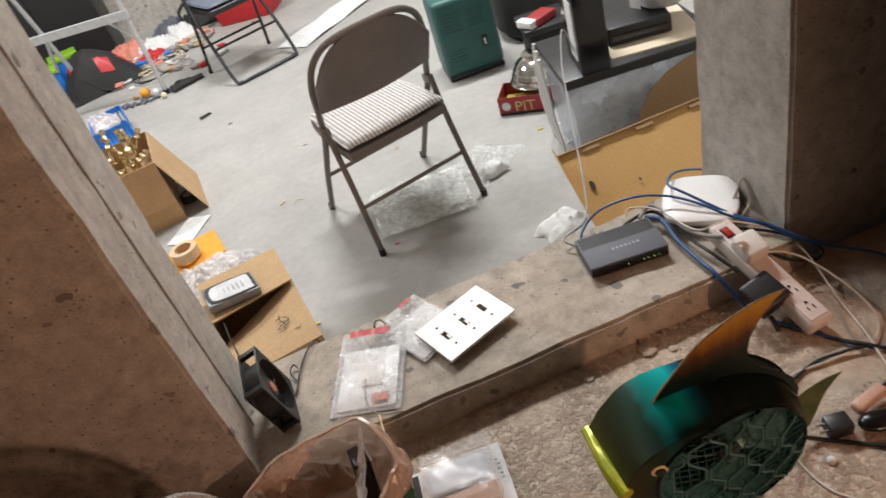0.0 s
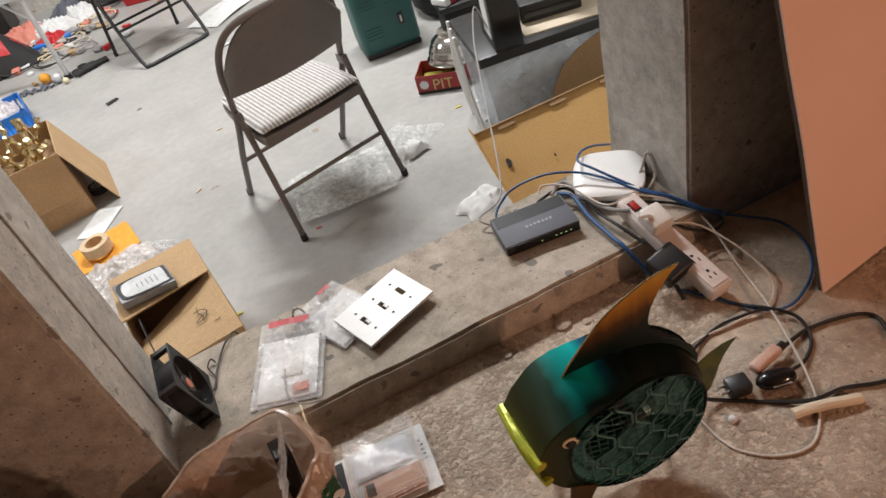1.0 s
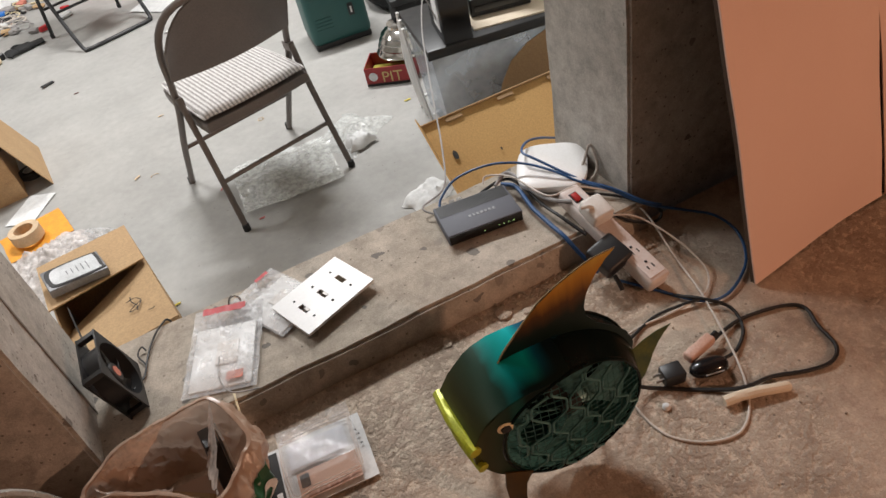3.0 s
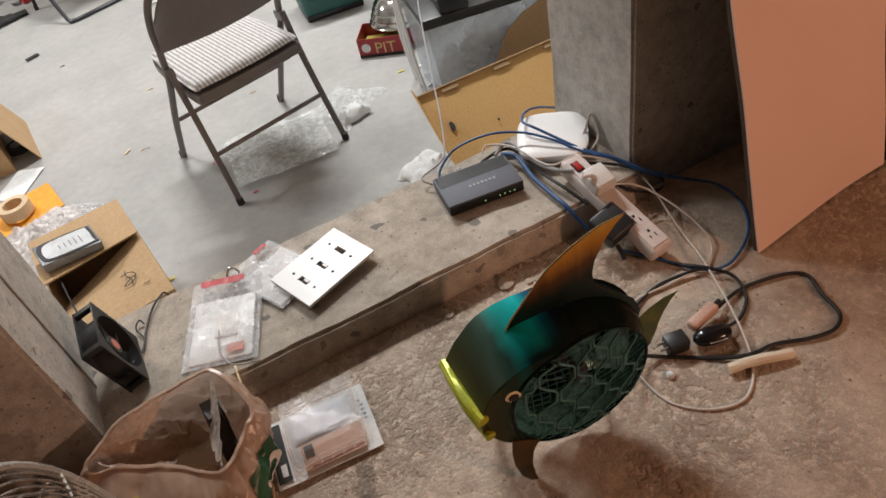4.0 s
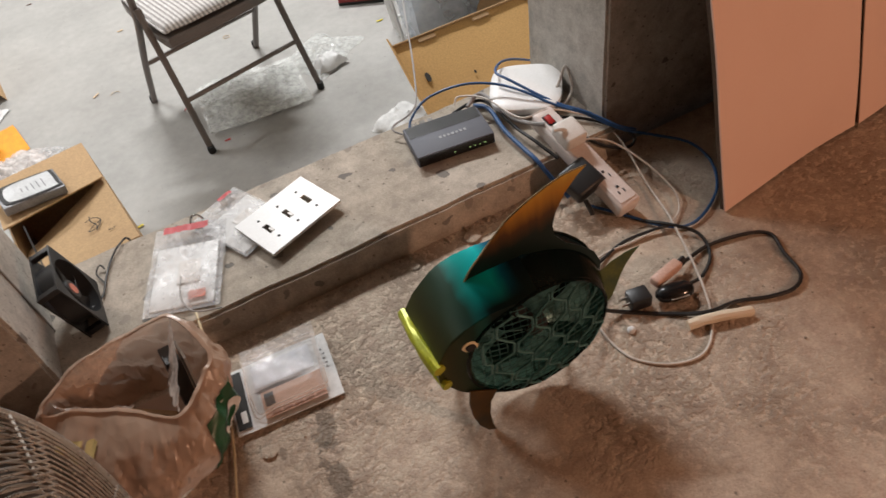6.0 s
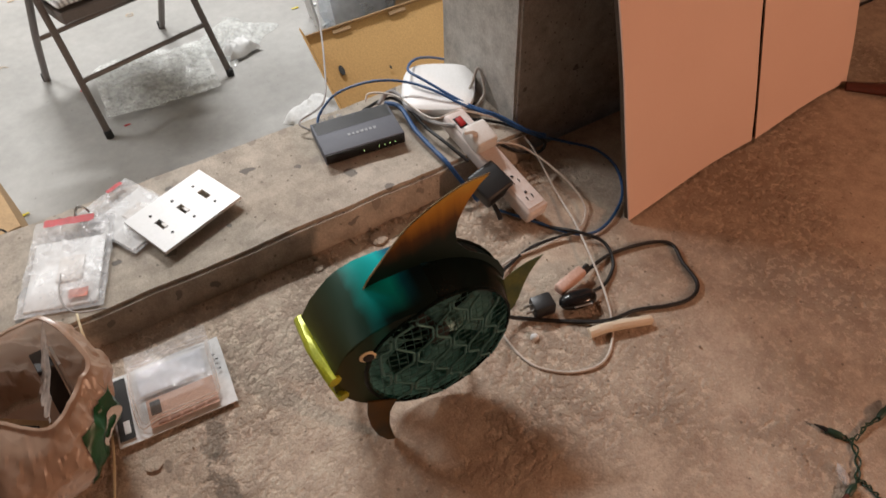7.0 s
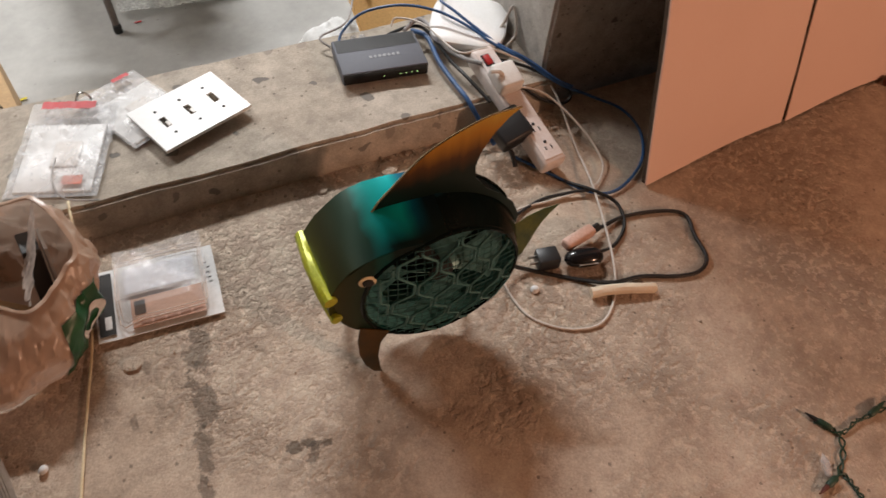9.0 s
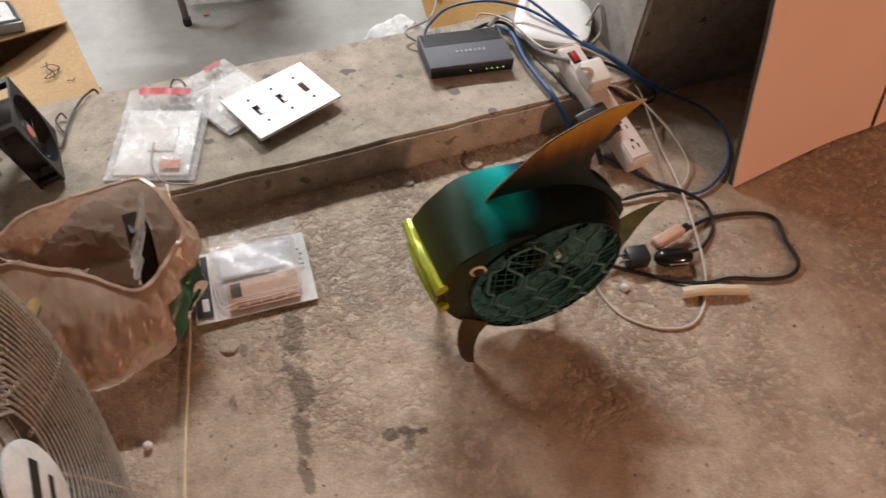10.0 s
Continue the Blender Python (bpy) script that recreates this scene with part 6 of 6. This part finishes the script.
for x in (-0.2, -0.02, 0.16):
    part("lock_slot", box(0.055, 0.003, 0.011, (x, -0.0065, PL - 0.02)), "card_in", tray)
for x, z, s in ((-0.255, 0.5, 0.013), (-0.12, 0.46, 0.005), (-0.02, 0.41, 0.005), (0.1, 0.37, 0.005)):
    part("punched_hole", moved(lathe([(s, 0), (s, 0.0012)], 14), pose(x, -0.0064, z, 90, 0, 0) @ Matrix.Diagonal((0.6, 1.2, 1, 1))), "ink", tray)
solo("cardboard_piece", slab([(0, 0), (0.45, 0), (0.45, 0.33), (0.3, 0.36), (0.14, 0.3), (0.05, 0.16)], 0.005, "y", 0, n_smooth=2), "card_in", "curved piece of brown cardboard behind the carton", "cardboard", (0.95, 1.06, GROUND), 0, rx=-12)

# tray, dark bag and carton at the far right
db = thing("dark_bag", "limp black fabric bag standing on the floor", "bag", (1.32, 2.75, GROUND), 10)
part("body", rough_up(lathe([(0.2, 0), (0.24, 0.05), (0.22, 0.25), (0.17, 0.42), (0.1, 0.5), (0.001, 0.51)], 30, cap=False), 0.04, 5), "rubber", db)
tr = thing("storage_bin", "dark plastic bin with a shallow black tray as lid", "bin", (1.13, 2.13, GROUND), -10)
part("body", box(0.18, 0.2, 0.24, (0, 0, 0), 0.012), "rubber", tr)
part("tray", box(0.22, 0.24, 0.03, (0, 0, 0.24), 0.006), "black", tr)
pk = thing("printed_package", "red and white printed package on the black tray", "package", (1.11, 2.1, GROUND + 0.27), 25)
part("body", rough_up(box(0.13, 0.09, 0.035, (0, 0, 0), 0.006), 0.006, 20), "red_card", pk)
part("white_side", rough_up(box(0.05, 0.092, 0.034, (-0.075, 0.01, 0.001), 0.006), 0.006, 20, 2), "paper", pk)

# far part of the garage
rb = thing("red_bin", "red plastic storage bin on the garage floor", "bin", (-0.17, 5.1, GROUND), -22)
b = box(0.5, 0.34, 0.28, (0, 0, 0), 0.015)
for v in b.verts:
    if v.co.z < 0.1:
        v.co.x *= 0.9
        v.co.y *= 0.9
part("body", b, "red", rb)
part("rim", box(0.53, 0.37, 0.025, (0, 0, 0.27), 0.006), "red", rb)
solo("paper_roll_strip", rough_up(sheet(20, 6, lambda u, v: (u * 1.25, (v - 0.5) * 0.27, 0.006 + 0.02 * abs(noise.noise(Vector((u * 3, v, 0)))))), 0.002, 8), "paper", "long strip of white paper on the garage floor", "paper", (0.02, 3.9, GROUND), 42)
crate = thing("plastic_crate", "small blue plastic crate with vented sides", "crate", (-1.16, 3.47, GROUND), 12)
for sx, sy, x, y in ((0.2, 0.006, 0, -0.17), (0.2, 0.006, 0, 0.17), (0.006, 0.334, -0.1, 0), (0.006, 0.334, 0.1, 0)):
    part("rim", box(sx, sy, 0.03, (x, y, 0.1)), "blue", crate)
    part("lower_band", box(sx, sy, 0.03, (x, y, 0.004)), "blue", crate)
    n = 9 if sx > sy else 14
    for k in range(n):
        t_ = (k + 0.5) / n - 0.5
        part("bar", box(0.008 if sx > sy else 0.006, 0.006 if sx > sy else 0.008, 0.07, (x + (t_ * sx if sx > sy else 0), y + (t_ * sy if sy > sx else 0), 0.032)), "blue", crate)
part("base", box(0.196, 0.334, 0.004), "blue", crate)
crumpled("plastic_bag", (-1.24, 3.6, GROUND + 0.06), 0.22, 0.26, 0.1, "milky", "white plastic bag heaped in the blue crate", "plastic bag", 31.0, 10)
crumpled("cloth", (-1.36, 3.5, GROUND), 0.2, 0.2, 0.14, "red_sticker", "crumpled pinkish cloth beside the crate", "cloth", 33.0, 0, 40)


def metal_trestle():
    ob = thing("metal_trestle", "pale grey tubular metal trestle with braces", "trestle", (-1.15, 4.2, GROUND))
    o = Vector((1.15, -4.2, -GROUND))
    q = lambda *p: tuple(Vector(p) + o)
    part("leg", tube([q(-0.86, 3.96, GROUND), q(-0.845, 3.96, 0.4)], 0.015, 10, steps=1), "silver_paint", ob)
    part("leg", tube([q(-1.47, 4.63, GROUND), q(-1.5, 4.3, 0.4)], 0.015, 10, steps=1), "silver_paint", ob)
    part("leg", tube([q(-1.62, 4.25, GROUND), q(-1.55, 4.22, 0.4)], 0.015, 10, steps=1), "silver_paint", ob)
    part("beam", moved(box(0.75, 0.03, 0.05), Matrix.Translation(q(-1.19, 4.06, 0.05)) @ pose(0, 0, 0, 0, 0, -17)), "silver_paint", ob)
    part("brace", tube([q(-1.4, 4.13, 0.06), q(-1.52, 4.4, -0.2)], 0.012, 8, steps=1), "silver_paint", ob)
    part("brace", tube([q(-0.98, 4.0, 0.06), q(-0.86, 3.97, -0.08)], 0.01, 8, steps=1), "silver_paint", ob)
    part("rubber_foot", lathe([(0.024, 0), (0.024, 0.03)], 14, q(-0.86, 3.96, GROUND)), "rubber", ob)


metal_trestle()


def work_glove():
    b = rough_up(box(0.1, 0.09, 0.03, (0, 0, 0.002), 0.012, 3), 0.006, 25)
    for k in range(4):
        b = tube([(0.04, -0.033 + k * 0.022, 0.016), (0.085, -0.04 + k * 0.028, 0.02), (0.12 - 0.012 * abs(k - 1.5), -0.046 + k * 0.032, 0.012)], 0.0115, 8, bm=b)
    b = tube([(-0.01, -0.04, 0.016), (0.02, -0.075, 0.02), (0.05, -0.09, 0.012)], 0.012, 8, bm=b)
    b = tube([(-0.045, 0, 0.016), (-0.12, 0.01, 0.016)], 0.032, 10, steps=2, bm=b, flat=0.45)
    solo("work_glove", b, "rubber", "black work glove lying on the garage floor", "glove", (-0.72, 3.98, GROUND), 200)


work_glove()
bp = thing("backpack", "slumped black backpack with red trim", "backpack", (-1.36, 4.66, GROUND), 18)
def slump(u, v):
    x, y = (u - 0.5) * 0.58, (v - 0.5) * 0.42
    e = max(0.0, 1 - (2 * abs(u - 0.5)) ** 2.6) * max(0.0, 1 - (2 * abs(v - 0.5)) ** 2.6)
    fold = 0.05 * (0.5 - abs(noise.noise(Vector((x * 6, y * 8, 1))))) + 0.025 * (0.5 - abs(noise.noise(Vector((x * 15, y * 15, 4)))))
    return (x, y, 0.004 + e * (0.2 + fold + 0.06 * math.sin(u * 4)))
part("body", sheet(40, 30, slump), "rubber", bp, smooth=50)
for u0, v0, du, dv in ((0.52, 0.1, 0.16, 0.14), (0.2, 0.3, 0.05, 0.2), (0.78, 0.3, 0.12, 0.08)):
    part("red_panel", sheet(8, 6, lambda u, v: tuple(Vector(slump(u0 + du * u, v0 + dv * v)) + Vector((0, -0.002, 0.005)))), "red", bp, "red trim panel")
part("strap", tube([slump(0.3, 0.12), slump(0.45, 0.02), (0.05, -0.26, 0.02), (0.2, -0.24, 0.012)], 0.012, 8, flat=0.4), "rubber", bp)
for x, y, c, sz in ((-1.72, 4.75, "blue", 0.22), (-1.6, 4.95, "blue", 0.24)):
    t2 = thing("storage_bin", "blue plastic bin with green rim in the clutter", "bin", (x, y, GROUND), 15)
    part("body", box(0.2, 0.2, sz, (0, 0, 0), 0.02), c, t2)
    part("rim", box(0.215, 0.215, 0.03, (0, 0, sz - 0.02), 0.006), "lime", t2, "lime green rim")
for k, (x, y, sx, sy, sz, m, lab) in enumerate((
        (-1.2, 5.15, 0.4, 0.3, 0.16, "red_sticker", "crumpled red and white packaging in a heap"), (-0.95, 5.05, 0.3, 0.26, 0.14, "paper", "white crumpled packaging in a heap"),
        (-1.0, 4.85, 0.28, 0.2, 0.1, "red", "red packaging scrap on the floor"), (-0.75, 5.25, 0.3, 0.2, 0.12, "paper", "white paper heap on the floor"),
        (-1.55, 5.2, 0.35, 0.3, 0.2, "red_card", "dark red cloth in a heap"), (-0.55, 5.45, 0.4, 0.3, 0.16, "rubber", "black bundle by the wall"), (-0.85, 5.5, 0.3, 0.24, 0.14, "steel_blue", "dark blue bundle by the wall"))):
    crumpled("packaging_scrap", (x, y, GROUND), sx, sy, sz, m, lab, "clutter", 40.0 + k * 3, k * 37, 46)
random.seed(21)
for k in range(110):
    x, y = random.gauss(-0.98, 0.26), random.gauss(4.95, 0.28)
    sx = random.uniform(0.025, 0.09)
    m, col = random.choice((("red_sticker", "pinkish red"), ("paper", "white"), ("red", "red"), ("cable_grey", "grey"), ("rubber", "black"), ("blue", "blue"), ("card", "brown"), ("white", "white")))
    solo("small_package", rough_up(box(sx, sx * random.uniform(0.4, 0.9), sx * random.uniform(0.15, 0.5), (0, 0, 0), sx * 0.08, 1), sx * 0.12, 30, k), m, col + " small package in the clutter on the floor", "package", (x, y, GROUND + 0.002 + sx * 0.05), random.uniform(0, 360), "packages in the clutter")
random.seed(11)
for k in range(16):
    cx, cy, r = -0.85 + random.uniform(-0.25, 0.2), 4.65 + random.uniform(-0.3, 0.3), random.uniform(0.05, 0.14)
    pts = [(cx + r * math.cos(a * 0.75) * (1 + 0.2 * math.sin(a * 1.7 + k)), cy + r * math.sin(a * 0.75) * 0.9, GROUND + 0.01 + 0.02 * abs(math.sin(a * 0.9 + k))) for a in range(16)]
    solo("cord", tube(pts, 0.0045, 6, steps=3), ("bamboo", "cable_white", "cable_black", "cable_grey")[k % 4], ("yellowish", "white", "black", "grey")[k % 4] + " cord coiled loosely on the floor", "cord", group="cords on the garage floor")
for x, y, r, m, lab in ((-1.0, 4.02, 0.035, "orange", "orange ball on the garage floor"), (-0.92, 3.95, 0.032, "silver_paint", "grey ball on the garage floor"), (-0.87, 3.88, 0.02, "bamboo", "small yellowish ball on the floor")):
    bm = bmesh.new()
    bmesh.ops.create_icosphere(bm, subdivisions=3, radius=r)
    solo("ball", rough_up(bm, r * 0.05, 30), m, lab, "ball", (x, y, GROUND + r), group="balls on the floor")
for k in range(12):
    x, y = -1.25 + k * 0.028 + random.uniform(-0.02, 0.02), 3.95 + random.uniform(-0.06, 0.06)
    solo("dark_link", tube([(x, y, GROUND + 0.01), (x + 0.02, y + 0.03, GROUND + 0.02), (x + 0.045, y + 0.01, GROUND + 0.008)], 0.008, 6, steps=3), "steel_blue", "dark bent metal piece on the floor", "scrap", group="scraps on the floor")
cable([(-0.35, 5.35, GROUND + 0.01), (-0.6, 5.2, GROUND + 0.04), (-0.75, 5.5, GROUND + 0.1), (-0.6, 5.7, GROUND + 0.16), (-0.3, 5.75, GROUND + 0.05)], 0.014, "cable_black", "thick black hose by the garage wall", "hose")
dk = thing("dark_cupboard", "dark blackish cupboard against the garage wall", "cupboard", (-1.75, 5.6, GROUND), 0)
part("body", box(0.9, 0.4, 1.1, (0, 0, 0), 0.01), "black", dk)
part("door", box(0.43, 0.012, 1.04, (-0.22, -0.207, 0.03), 0.003), "rubber", dk)
part("door", box(0.43, 0.012, 1.04, (0.22, -0.207, 0.03), 0.003), "rubber", dk)

# litter on the garage floor
for x, y, s, rz, m, lab in ((-0.6, 3.27, 0.05, 30, "rubber", "black plastic strip on the floor"), (-0.46, 3.02, 0.018, 0, "red_wood", "brown crumb on the floor"), (-0.1, 2.39, 0.02, 0, "tan", "brown leaf scrap on the floor"),
                            (-0.27, 1.91, 0.022, 40, "tan", "brown leaf scrap on the floor"), (0.11, 1.28, 0.016, 0, "red", "tiny red scrap on the floor"), (0.02, 1.57, 0.012, 60, "red", "tiny red scrap on the floor"),
                            (-0.25, 1.02, 0.022, 10, "lemon", "bright yellow scrap on the floor"), (0.94, 1.64, 0.03, 10, "paper", "white crumb of paper on the floor"), (0.91, 1.48, 0.026, 30, "paper", "white crumb of paper on the floor"), (0.86, 1.66, 0.02, 0, "lemon", "yellow scrap on the floor"), (0.1, 3.43, 0.05, 20, "paper", "white paper scrap on the floor")):
    MAT.setdefault("lemon", surf("bright_yellow_plastic", (0.8, 0.65, 0.03), rough=0.4))
    b = rough_up(box(s * 1.4, s * 0.35, s * 0.1, (0, 0, 0), s * 0.03, 2), s * 0.12, 40, x)
    solo("floor_scrap", b, m, lab, "litter", (x, y, GROUND + 0.001 + s * 0.1), rz, group="litter on the garage floor")
for x, y, r in ((0.29, 1.99, 0.014), (0.05, 2.62, 0.013), (-0.2, 1.87, 0.018)):
    arc = 12 if r < 0.018 else 7
    solo("rubber_band", tube([(x + r * math.cos(a * math.tau / 12), y + 0.8 * r * math.sin(a * math.tau / 12), GROUND + 0.003) for a in range(arc)], 0.0012, 5, arc == 12, 2), "tan", "thin rubber band lying on the floor", "rubber band", group="litter on the garage floor")
